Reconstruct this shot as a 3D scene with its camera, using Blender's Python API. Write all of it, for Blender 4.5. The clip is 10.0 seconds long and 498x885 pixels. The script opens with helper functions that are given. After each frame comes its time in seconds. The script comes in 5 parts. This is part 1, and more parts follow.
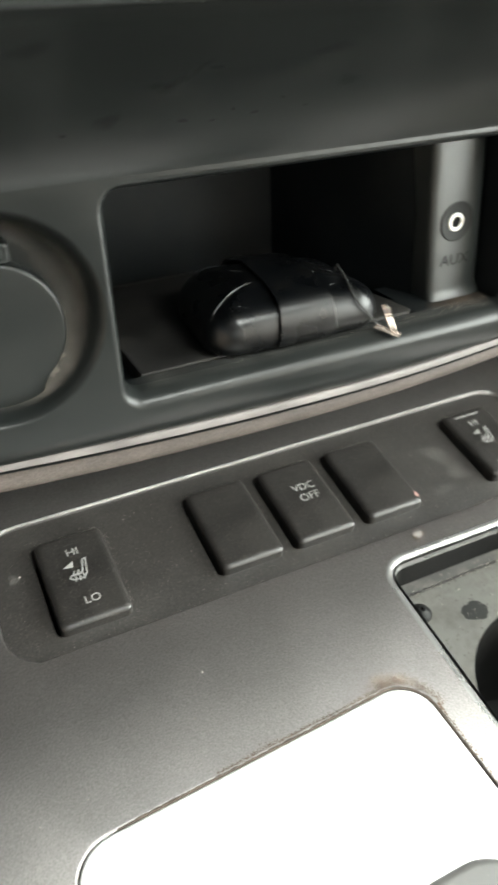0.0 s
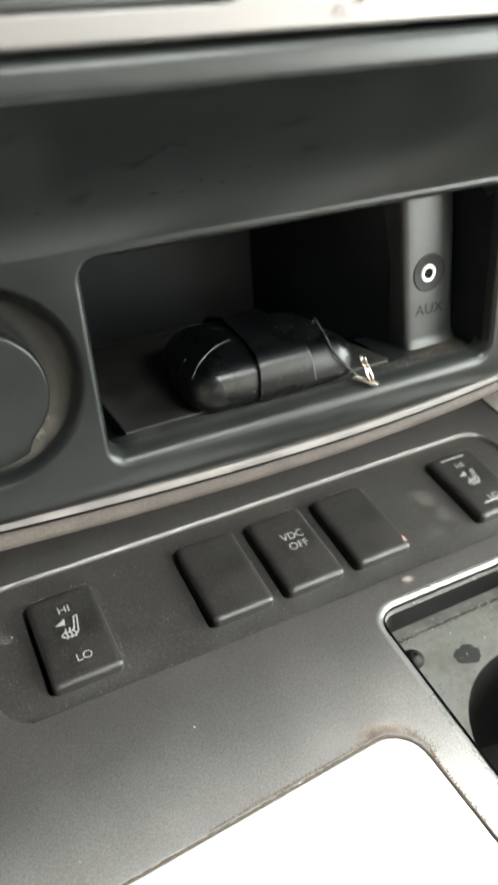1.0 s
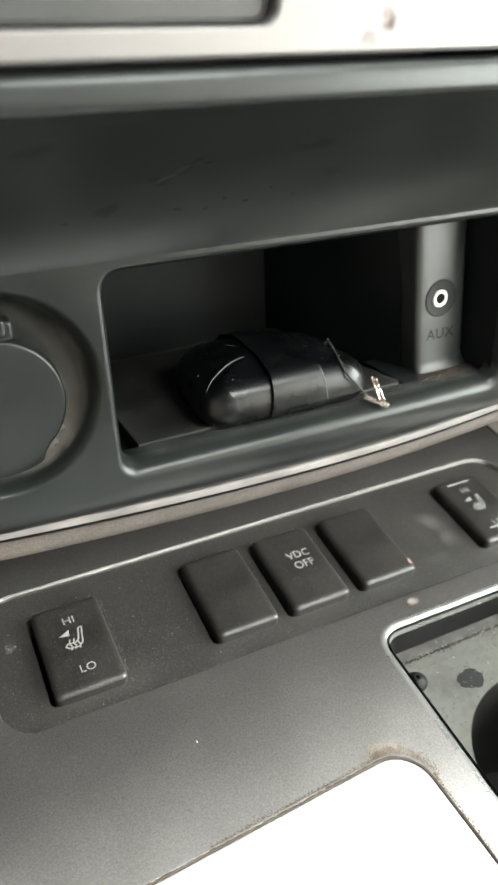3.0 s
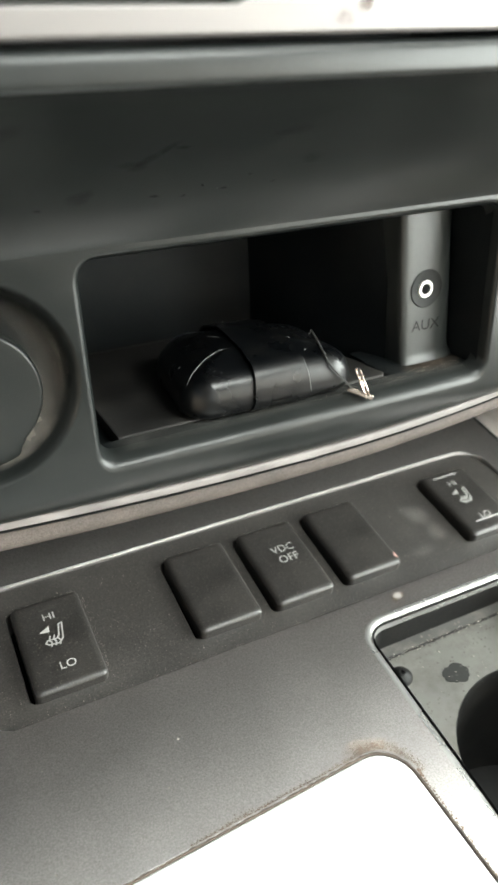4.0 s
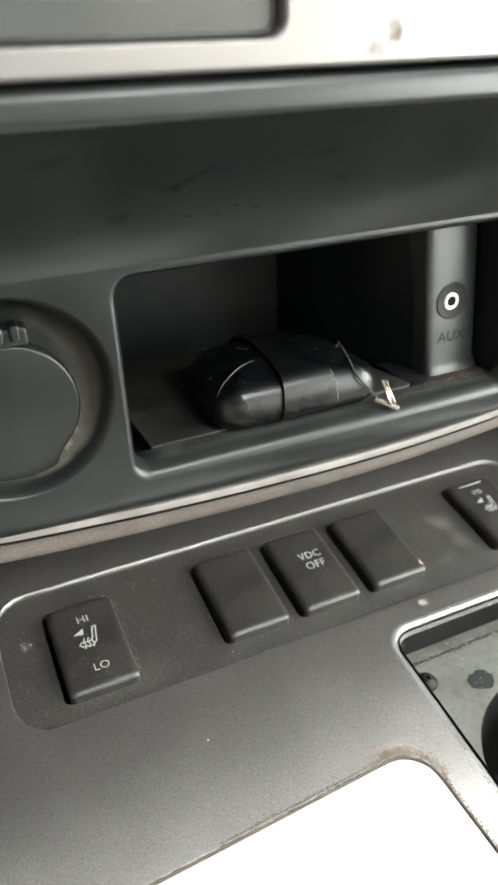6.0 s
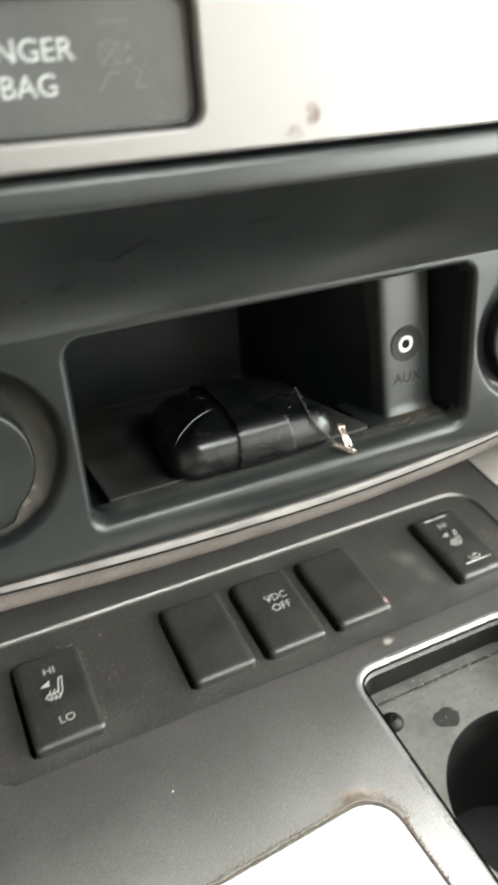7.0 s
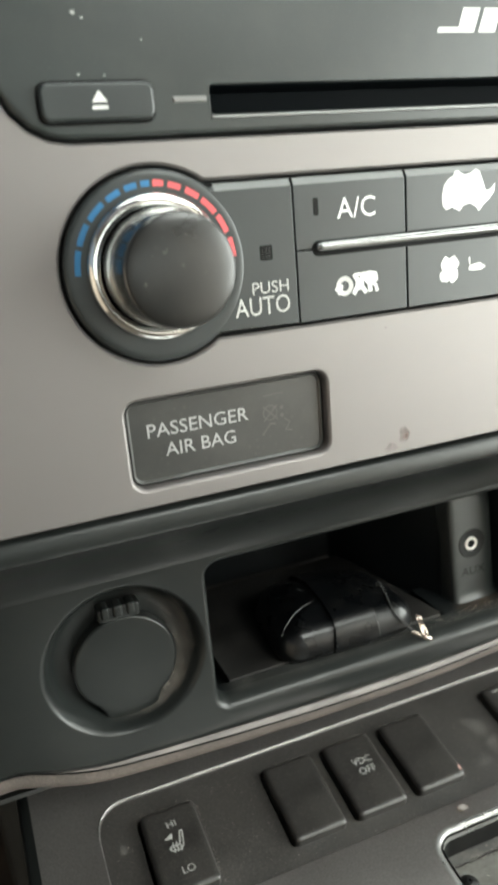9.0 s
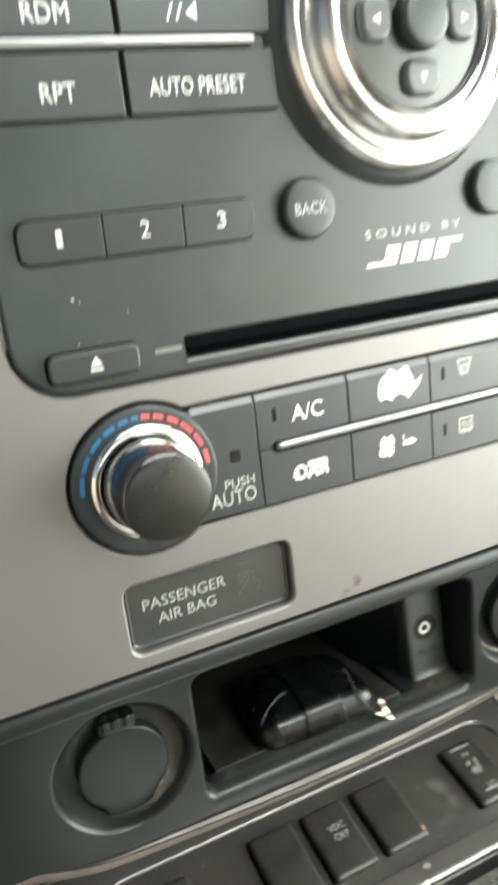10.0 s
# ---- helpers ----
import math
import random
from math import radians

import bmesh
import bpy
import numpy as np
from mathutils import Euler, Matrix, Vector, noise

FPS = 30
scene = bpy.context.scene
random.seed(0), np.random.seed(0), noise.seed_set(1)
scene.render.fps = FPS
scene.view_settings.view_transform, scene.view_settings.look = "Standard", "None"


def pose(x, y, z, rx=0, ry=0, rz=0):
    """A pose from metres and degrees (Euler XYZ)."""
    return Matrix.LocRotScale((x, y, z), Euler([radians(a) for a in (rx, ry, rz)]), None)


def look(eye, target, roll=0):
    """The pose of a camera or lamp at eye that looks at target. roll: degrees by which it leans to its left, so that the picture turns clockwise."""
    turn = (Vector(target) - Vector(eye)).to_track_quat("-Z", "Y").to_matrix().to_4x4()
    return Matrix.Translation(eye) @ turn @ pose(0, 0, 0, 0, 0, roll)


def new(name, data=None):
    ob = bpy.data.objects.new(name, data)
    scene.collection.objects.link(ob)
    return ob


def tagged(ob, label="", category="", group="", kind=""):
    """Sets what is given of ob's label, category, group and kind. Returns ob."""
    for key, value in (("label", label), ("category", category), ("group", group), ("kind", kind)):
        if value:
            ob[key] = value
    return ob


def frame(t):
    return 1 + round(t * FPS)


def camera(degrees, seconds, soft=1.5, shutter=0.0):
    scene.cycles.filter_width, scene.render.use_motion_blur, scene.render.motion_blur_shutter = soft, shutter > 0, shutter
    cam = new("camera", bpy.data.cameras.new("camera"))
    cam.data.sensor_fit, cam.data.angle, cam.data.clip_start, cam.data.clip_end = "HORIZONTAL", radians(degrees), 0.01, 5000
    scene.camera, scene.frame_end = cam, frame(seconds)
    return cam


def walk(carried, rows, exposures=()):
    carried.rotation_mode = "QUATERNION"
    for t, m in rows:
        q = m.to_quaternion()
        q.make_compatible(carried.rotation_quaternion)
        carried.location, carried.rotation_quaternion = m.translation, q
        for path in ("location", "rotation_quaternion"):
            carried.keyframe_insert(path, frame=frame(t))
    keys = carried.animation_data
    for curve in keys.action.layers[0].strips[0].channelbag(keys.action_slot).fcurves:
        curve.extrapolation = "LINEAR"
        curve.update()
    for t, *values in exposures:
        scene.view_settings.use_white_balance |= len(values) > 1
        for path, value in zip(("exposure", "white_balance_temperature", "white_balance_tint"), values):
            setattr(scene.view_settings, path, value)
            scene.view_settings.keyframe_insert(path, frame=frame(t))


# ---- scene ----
from mathutils.bvhtree import BVHTree

# ---------------------------------------------------------------- camera
cam = camera(37.0, 10.0, soft=2.7, shutter=0.7)
cam.data.dof.use_dof, cam.data.dof.focus_distance, cam.data.dof.aperture_fstop = True, 0.222, 24.0
PATH = [
    (0, -0.0176, -0.1283, 0.8079, 50.49, -1.91, -26.06),
    (0.1, -0.0167, -0.1285, 0.8084, 50.25, -1.69, -26.90),
    (0.2, -0.0158, -0.1287, 0.8089, 49.35, -1.47, -27.10),
    (0.3, -0.0150, -0.1289, 0.8095, 50.10, -1.24, -27.20),
    (0.4, -0.0141, -0.1291, 0.8100, 51.12, -1.02, -27.40),
    (0.5, -0.0132, -0.1293, 0.8105, 51.80, -0.80, -27.54),
    (1, -0.0125, -0.1330, 0.8132, 53.88, -0.04, -27.07),
    (1.5, -0.0155, -0.1372, 0.8181, 56.36, -0.17, -26.97),
    (2, -0.0178, -0.1349, 0.8144, 56.00, -1.52, -26.37),
    (2.5, -0.0174, -0.1348, 0.8127, 55.90, -1.55, -26.45),
    (3, -0.0179, -0.1340, 0.8118, 55.81, -1.64, -26.16),
    (3.2, -0.0166, -0.1328, 0.8083, 55.43, -2.21, -26.38),
    (4.3, -0.0133, -0.1334, 0.8114, 55.31, -1.49, -26.60),
    (4.5, -0.0149, -0.1336, 0.8131, 55.62, -1.40, -25.63),
    (5, -0.0160, -0.1345, 0.8140, 55.67, -1.00, -24.99),
    (6.5, -0.0178, -0.1365, 0.8144, 55.72, -1.01, -25.17),
    (6.58, -0.0177, -0.1365, 0.8145, 55.72, -1.01, -25.17),
    (6.75, -0.0141, -0.1372, 0.8178, 56.10, -0.67, -25.57),
    (7, -0.0055, -0.1388, 0.8256, 56.98, 0.11, -26.50),
    (7.3, -0.0034, -0.1420, 0.8266, 58.32, 0.31, -27.51),
    (7.5, -0.0059, -0.1446, 0.8388, 58.73, 1.26, -26.72),
    (7.8, -0.0163, -0.1521, 0.8605, 62.00, 1.81, -25.45),
    (8, -0.0205, -0.1551, 0.8691, 62.28, 2.04, -24.97),
    (8.3, -0.0219, -0.1562, 0.8712, 62.28, 2.00, -24.63),
    (8.5, -0.0251, -0.1587, 0.8762, 63.69, 1.90, -24.41),
    (9, -0.0348, -0.1639, 0.8875, 65.34, 1.77, -22.44),
    (9.2, -0.0330, -0.1641, 0.8904, 65.46, 2.01, -22.74),
    (9.4, -0.0310, -0.1637, 0.8930, 65.25, 1.90, -23.52),
    (9.5, -0.0309, -0.1688, 0.9007, 65.71, 2.37, -24.05),
    (9.6, -0.0325, -0.1704, 0.9132, 66.23, 3.12, -24.84),
    (9.8, -0.0376, -0.1758, 0.9327, 66.24, 3.39, -24.55),
    (10, -0.0400, -0.1783, 0.9481, 65.77, 3.03, -25.76),
    (10.1, -0.0412, -0.1796, 0.9558, 65.53, 2.85, -26.36),
]
EXPOSURES = [(0, 0.15, 6330, 3), (1, 0.27, 6290, 3), (1.5, 0.36, 6290, 3), (2.2, 0.29, 6290, 3), (6.5, 0.3, 6290, 3), (7.5, 0.02, 6330, 2), (8, -0.38, 6330, 2), (9, -0.37, 6350, 2), (10, -0.04, 6350, 1)]
walk(cam, [(t, pose(x, y, z, rx, ry, rz)) for t, x, y, z, rx, ry, rz in PATH], EXPOSURES)

# ---------------------------------------------------------------- light
world = bpy.data.worlds.new("sky")
scene.world = world
world.use_nodes = True
wn = world.node_tree.nodes
sky = wn.new("ShaderNodeTexSky")
sky.sky_type, sky.sun_disc = "NISHITA", False
sky.sun_elevation, sky.sun_rotation = radians(50), radians(200)
world.node_tree.links.new(sky.outputs[0], wn["Background"].inputs[0])
wn["Background"].inputs[1].default_value = 0.05


def window_light(name, eye, target, sx, sy, power, colour=(0.985, 0.98, 0.935)):
    """Daylight that enters through a window opening."""
    lamp = bpy.data.lights.new(name, "AREA")
    lamp.shape, lamp.size, lamp.size_y, lamp.energy, lamp.color = "RECTANGLE", sx, sy, power, colour
    ob = new(name, lamp)
    ob.matrix_world = look(eye, target)
    return ob


window_light("daylight_windscreen", (0.30, 0.18, 1.34), (0.18, -0.25, 0.60), 0.95, 0.7, 28.0)
# Unseen open passenger door, assumed to bring in low light from the right.
window_light("fill_assumed_open_door", (0.89, -0.55, 0.91), (0.0, -0.46, 0.86), 0.98, 0.79, 47.0)
window_light("daylight_rear_side_window", (0.84, -1.62, 1.14), (0.0, -0.6, 0.80), 0.66, 0.36, 10.0)
window_light("daylight_driver_window", (-0.63, -0.45, 1.14), (0.3, -0.35, 0.95), 1.1, 0.36, 0.3)
window_light("daylight_rear_window", (0.10, -1.95, 1.15), (0.10, 0.0, 0.95), 1.1, 0.34, 5.0)
# Unseen roof opening, assumed so that light falls steeply from above.
window_light("fill_assumed_roof_window", (0.32, -0.58, 1.42), (0.22, -0.40, 0.60), 0.34, 0.38, 11.0)

# ---------------------------------------------------------------- materials
MATS = {}


def material(name, base, rough=0.5, metal=0.0, vary=0.15, scale=60.0, bump=0.0, grain=900.0, dirt=None, dirt_amount=0.0, dirt_scale=25.0, coat=0.0, spec=0.5, broad_dirt=1.0, speckle=0.0):
    """A painted, moulded or plated surface: broad stains, fine grain, relief and a film of dust."""
    if name in MATS:
        return MATS[name]
    m = bpy.data.materials.new(name)
    m.use_nodes = True
    nt = m.node_tree
    n, lk = nt.nodes, nt.links
    b = n["Principled BSDF"]
    b.inputs["Metallic"].default_value = metal
    b.inputs["Coat Weight"].default_value = coat
    b.inputs["Coat Roughness"].default_value = 0.15
    b.inputs["Specular IOR Level"].default_value = spec
    co = n.new("ShaderNodeTexCoord")
    broad = n.new("ShaderNodeTexNoise")
    broad.inputs["Scale"].default_value, broad.inputs["Detail"].default_value = scale, 5.0
    lk.new(co.outputs["Object"], broad.inputs["Vector"])
    fine = n.new("ShaderNodeTexNoise")
    fine.inputs["Scale"].default_value, fine.inputs["Detail"].default_value = grain, 3.0
    lk.new(co.outputs["Object"], fine.inputs["Vector"])
    ramp = n.new("ShaderNodeMapRange")
    ramp.inputs["From Min"].default_value, ramp.inputs["From Max"].default_value = 0.3, 0.7
    ramp.inputs["To Min"].default_value, ramp.inputs["To Max"].default_value = 1 - vary, 1 + vary
    lk.new(broad.outputs["Fac"], ramp.inputs["Value"])
    mul = n.new("ShaderNodeVectorMath")
    mul.operation = "SCALE"
    mul.inputs[0].default_value = base
    lk.new(ramp.outputs[0], mul.inputs["Scale"])
    colour = mul.outputs[0]
    if speckle:
        tiny = n.new("ShaderNodeTexNoise")
        tiny.inputs["Scale"].default_value, tiny.inputs["Detail"].default_value = 1900.0, 3.0
        lk.new(co.outputs["Object"], tiny.inputs["Vector"])
        span = n.new("ShaderNodeMapRange")
        span.inputs["From Min"].default_value, span.inputs["From Max"].default_value = 0.32, 0.68
        span.inputs["To Min"].default_value, span.inputs["To Max"].default_value = 1 - speckle, 1 + speckle
        lk.new(tiny.outputs["Fac"], span.inputs["Value"])
        spotty = n.new("ShaderNodeVectorMath")
        spotty.operation = "SCALE"
        lk.new(colour, spotty.inputs[0])
        lk.new(span.outputs[0], spotty.inputs["Scale"])
        colour = spotty.outputs[0]
    rr = n.new("ShaderNodeMapRange")
    rr.inputs["From Min"].default_value, rr.inputs["From Max"].default_value = 0.3, 0.7
    rr.inputs["To Min"].default_value, rr.inputs["To Max"].default_value = max(0.03, rough * (1 - min(0.15, vary))), min(1.0, rough * (1 + min(0.15, vary)))
    lk.new(broad.outputs["Fac"], rr.inputs["Value"])
    roughness = rr.outputs[0]
    if dirt:
        spots = n.new("ShaderNodeTexNoise")
        spots.inputs["Scale"].default_value, spots.inputs["Detail"].default_value = dirt_scale, 8.0
        spots.inputs["Roughness"].default_value = 0.7
        lk.new(co.outputs["Object"], spots.inputs["Vector"])
        edge = n.new("ShaderNodeMapRange")
        edge.inputs["From Min"].default_value, edge.inputs["From Max"].default_value = 0.47, 0.72
        edge.inputs["To Max"].default_value = dirt_amount * broad_dirt
        lk.new(spots.outputs["Fac"], edge.inputs["Value"])
        cells = n.new("ShaderNodeTexVoronoi")
        cells.inputs["Scale"].default_value = grain * 0.55
        lk.new(co.outputs["Object"], cells.inputs["Vector"])
        dot = n.new("ShaderNodeMapRange")
        dot.inputs["From Min"].default_value, dot.inputs["From Max"].default_value = 0.34, 0.10
        lk.new(cells.outputs["Distance"], dot.inputs["Value"])
        some = n.new("ShaderNodeMapRange")
        some.inputs["From Min"].default_value, some.inputs["From Max"].default_value = 0.35, 0.75
        some.inputs["To Max"].default_value = dirt_amount
        lk.new(cells.outputs["Color"], some.inputs["Value"])
        speck = n.new("ShaderNodeMath")
        speck.operation = "MULTIPLY"
        lk.new(dot.outputs[0], speck.inputs[0])
        lk.new(some.outputs[0], speck.inputs[1])
        both = n.new("ShaderNodeMath")
        both.operation = "MAXIMUM"
        lk.new(edge.outputs[0], both.inputs[0])
        lk.new(speck.outputs[0], both.inputs[1])
        mix = n.new("ShaderNodeMix")
        mix.data_type = "RGBA"
        lk.new(both.outputs[0], mix.inputs["Factor"])
        lk.new(colour, mix.inputs["A"])
        mix.inputs["B"].default_value = (*dirt, 1)
        colour = mix.outputs["Result"]
        dull = n.new("ShaderNodeMath")
        dull.operation = "ADD"
        lk.new(roughness, dull.inputs[0])
        lk.new(both.outputs[0], dull.inputs[1])
        dull.use_clamp = True
        roughness = dull.outputs[0]
        if metal:
            shine = n.new("ShaderNodeMath")
            shine.operation = "MULTIPLY_ADD"
            lk.new(both.outputs[0], shine.inputs[0])
            shine.inputs[1].default_value, shine.inputs[2].default_value = -metal, metal
            lk.new(shine.outputs[0], b.inputs["Metallic"])
    lk.new(colour, b.inputs["Base Color"])
    lk.new(roughness, b.inputs["Roughness"])
    if bump:
        bp = n.new("ShaderNodeBump")
        bp.inputs["Strength"].default_value, bp.inputs["Distance"].default_value = bump, 0.0003
        lk.new(fine.outputs["Fac"], bp.inputs["Height"])
        lk.new(bp.outputs[0], b.inputs["Normal"])
    MATS[name] = m
    return m


DUST = (0.34, 0.30, 0.25)
silver = material("silver_paint", (0.170, 0.158, 0.1535), 0.54, 0.80, 0.03, 14, 0.02, 1400)
fascia_mat = material("charcoal_plastic", (0.0106, 0.0121, 0.0117), 0.31, 0.0, 0.06, 45, 0.16, 2000, DUST, 0.010, 45, spec=0.34)
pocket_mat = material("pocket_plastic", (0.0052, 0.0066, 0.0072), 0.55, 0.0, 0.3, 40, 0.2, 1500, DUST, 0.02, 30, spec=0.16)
mat_rubber = material("grey_rubber_mat", (0.0120, 0.0112, 0.0104), 0.6, 0.0, 0.25, 60, 0.3, 1500, DUST, 0.12, 40, broad_dirt=0.5)
console_mat = material("graphite_paint", (0.308, 0.288, 0.281), 0.35, 0.92, 0.04, 60, 0.16, 2200, DUST, 0.10, 60, broad_dirt=0.02, speckle=0.18)
strip_mat = material("strip_plastic", (0.0305, 0.0282, 0.0265), 0.38, 0.0, 0.12, 70, 0.35, 2100, DUST, 0.25, 25, broad_dirt=0.15, speckle=0.5, spec=0.64)
switch_mat = material("switch_plastic", (0.0178, 0.0165, 0.0154), 0.38, 0.0, 0.12, 90, 0.45, 2100, DUST, 0.24, 40, broad_dirt=0.15, speckle=0.5, spec=0.62)
plate_mat = material("silver_plate", (0.72, 0.72, 0.71), 0.38, 0.45, 0.03, 20, 0.02, 1200)
edge_glint_mat = material("tray_edge_glint", (0.36, 0.355, 0.345), 0.28, 0.75, 0.1, 40, 0.05, 1200)
trim_mat = material("pale_trim", (0.175, 0.159, 0.153), 0.55, 0.0, 0.30, 45, 0.05, 1200)
beige_mat = material("beige_vinyl", (0.086, 0.071, 0.063), 0.7, 0.0, 0.25, 60, 0.7, 800, speckle=0.25)
radio_mat = material("radio_plastic", (0.019, 0.023, 0.0225), 0.34, 0.0, 0.12, 20, 0.06, 1800, DUST, 0.02, 60, spec=0.42)
button_mat = material("button_plastic", (0.0180, 0.0213, 0.0215), 0.36, 0.0, 0.10, 40, 0.06, 1800, spec=0.42)
black_mat = material("black_gap", (0.006, 0.006, 0.006), 0.6, spec=0.08)
fob_gloss = material("fob_lacquer", (0.0014, 0.0017, 0.0021), 0.29, 0.0, 0.25, 90, 0.04, 900, DUST, 0.012, 120, spec=0.36)
# Lighter copy of the charcoal plastic; its colour carries the light on the column.
column_lit_mat = material("column_plastic_lit", (0.026, 0.029, 0.028), 0.42, 0.0, 0.08, 60, 0.1, 2000, DUST, 0.03, 60, spec=0.65)
slot_metal = material("slot_metal", (0.17, 0.172, 0.172), 0.40, 0.6, 0.08, 60)
knob_mat = material("knob_black", (0.0085, 0.0085, 0.008), 0.30, 0.0, 0.2, 80, 0.0, 900, DUST, 0.02, 120)
chrome = material("chrome", (0.82, 0.82, 0.80), 0.10, 1.0, 0.04, 60)
soft_chrome = material("satin_chrome", (0.58, 0.57, 0.555), 0.24, 1.0, 0.06, 60)
white_ink = material("white_ink", (0.54, 0.54, 0.52), 0.5, 0.0, 0.06, 200)
grey_ink = material("grey_ink", (0.32, 0.32, 0.305), 0.55, 0.0, 0.15, 300)
window_ink = material("window_ink", (0.25, 0.255, 0.25), 0.55, 0.0, 0.12, 300)
scuff_ink = material("scuff_grey", (0.12, 0.12, 0.119), 0.5, 0.0, 0.3, 300)
faint_ink = material("faint_ink", (0.055, 0.052, 0.048), 0.5, 0.0, 0.2, 300)
blue_ink = material("blue_ink", (0.007, 0.10, 0.225), 0.45, 0.0, 0.05, 200)
red_ink = material("red_ink", (0.46, 0.060, 0.068), 0.45, 0.0, 0.05, 200)
window_mat = material("smoked_window", (0.030, 0.0305, 0.029), 0.30, 0.0, 0.12, 50, 0.02, 900, DUST, 0.03, 60)
fine_dust = material("fine_dust", (0.31, 0.285, 0.255), 0.9, 0.0, 0.4, 300)
dust_mat = material("dust_grains", (0.47, 0.43, 0.375), 0.9, 0.0, 0.2, 300)
rust_mat = material("brown_grime", (0.10, 0.068, 0.048), 0.9, 0.0, 0.4, 120, 0.6, 700)
crack_mat = material("dark_grime", (0.06, 0.045, 0.035), 0.9, 0.0, 0.4, 160, 0.5, 700)
tray_mat = material("tray_plastic", (0.092, 0.090, 0.081), 0.45, 0.0, 0.3, 35, 0.1, 1200, (0.04, 0.032, 0.025), 0.7, 28)
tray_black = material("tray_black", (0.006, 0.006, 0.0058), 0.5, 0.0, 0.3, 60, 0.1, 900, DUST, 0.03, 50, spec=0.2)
ledge_mat = material("tray_ledge", (0.045, 0.043, 0.039), 0.55, 0.0, 0.35, 90, 0.3, 900, DUST, 0.3, 80)
dark_chrome = material("dark_chrome", (0.27, 0.27, 0.265), 0.17, 1.0, 0.05, 60)
pale_spot = material("pale_worn_paint", (0.22, 0.20, 0.185), 0.6, 0.0, 0.2, 300)
rubber_mat = material("black_rubber", (0.020, 0.020, 0.019), 0.7, 0.0, 0.2, 90, 0.2, 900)
cabin_mat = material("cabin_trim", (0.13, 0.11, 0.09), 0.8, 0.0, 0.12, 4, 0.1, 300)
cabin_dark = material("dash_plastic", (0.035, 0.036, 0.035), 0.6, 0.0, 0.15, 6, 0.2, 600)
carpet_mat = material("brown_carpet", (0.10, 0.085, 0.07), 0.95, 0.0, 0.3, 30, 0.8, 500)
seat_mat = material("tan_vinyl", (0.57, 0.52, 0.475), 0.65, 0.0, 0.12, 12, 0.3, 400)
tan_mat = material("tan_trim", (0.50, 0.41, 0.33), 0.65, 0.0, 0.12, 12, 0.3, 400)
strap_mat = material("strap_steel", (0.50, 0.43, 0.38), 0.25, 1.0, 0.1, 200)

# ---------------------------------------------------------------- building tools (lengths in cm)
# Dashboard axes: x to the right, y into the dashboard, z up the silver panel, which leans back by 8 degrees.
DASH = pose(0, 0, 0.8, -8)
CENTRE = 10.4


def axes(o, u, v, w):
    m = Matrix.Identity(4)
    for c, a in enumerate((u, v, w)):
        for r in range(3):
            m[r][c] = a[r]
    for r in range(3):
        m[r][3] = o[r] * 0.01
    return DASH @ m


def on_panel(x, z, y=0.0):
    """Axes on an upright face: right, up, towards the cabin."""
    return axes((x, y, z), (1, 0, 0), (0, 0, 1), (0, -1, 0))


STRIP_A, DECK_A = math.atan(0.247), math.atan(0.148)


def strip_z(y):
    return -19.82 + 0.247 * y


def deck_z(y):
    return -19.28 + 0.148 * y


def on_strip(x, y, lift=0.0):
    c, s = math.cos(STRIP_A), math.sin(STRIP_A)
    return axes((x, y - s * lift, strip_z(y) + c * lift), (1, 0, 0), (0, c, s), (0, -s, c))


def on_deck(x, y, lift=0.0):
    c, s = math.cos(DECK_A), math.sin(DECK_A)
    return axes((x, y - s * lift, deck_z(y) + c * lift), (1, 0, 0), (0, c, s), (0, -s, c))


PLAIN = DASH


def thing(name, m, label, category, group="", kind=""):
    ob = new(name)
    ob.empty_display_size = 0.01
    ob.matrix_world = m
    return tagged(ob, label, category, group, kind)


def part(name, bm, mat, parent, label="", smooth=38):
    bmesh.ops.scale(bm, vec=(0.01,) * 3, verts=bm.verts)
    bmesh.ops.recalc_face_normals(bm, faces=bm.faces)
    me = bpy.data.meshes.new(name)
    bm.to_mesh(me)
    bm.free()
    me.materials.append(mat)
    me.shade_smooth()
    me.set_sharp_from_angle(angle=radians(smooth))
    ob = new(name, me)
    ob.parent = parent
    even = ob.modifiers.new("even_shading", "WEIGHTED_NORMAL")
    even.keep_sharp = True
    return tagged(ob, label)


def rrect(w, h, r, cx=0.0, cy=0.0, n=5):
    out = []
    for sx, sy, a0 in ((1, 1, 0), (-1, 1, 90), (-1, -1, 180), (1, -1, 270)):
        for k in range(n + 1):
            a = radians(a0 + 90 * k / n)
            out.append((cx + sx * (w / 2 - r) + r * math.cos(a), cy + sy * (h / 2 - r) + r * math.sin(a)))
    return out


def circle(r, cx=0.0, cy=0.0, n=48, a0=0.0):
    return [(cx + r * math.cos(2 * math.pi * k / n + a0), cy + r * math.sin(2 * math.pi * k / n + a0)) for k in range(n)]


def inset(loop, d):
    """A closed outline, counter-clockwise, moved inwards by d."""
    out, n = [], len(loop)
    for i in range(n):
        a, b, c = Vector(loop[i - 1]), Vector(loop[i]), Vector(loop[(i + 1) % n])
        e1, e2 = b - a, c - b
        n1 = Vector((-e1.y, e1.x)).normalized() if e1.length > 1e-9 else Vector((0, 0))
        n2 = Vector((-e2.y, e2.x)).normalized() if e2.length > 1e-9 else Vector((0, 0))
        s = n1 + n2
        s = s.normalized() if s.length > 1e-6 else n1
        k = max(0.4, s.dot(n1)) if n1.length else 1.0
        p = b + s * (d / k)
        out.append((p.x, p.y))
    return out


def ring(bm, loop, w):
    return [bm.verts.new((u, v, w)) for u, v in loop]


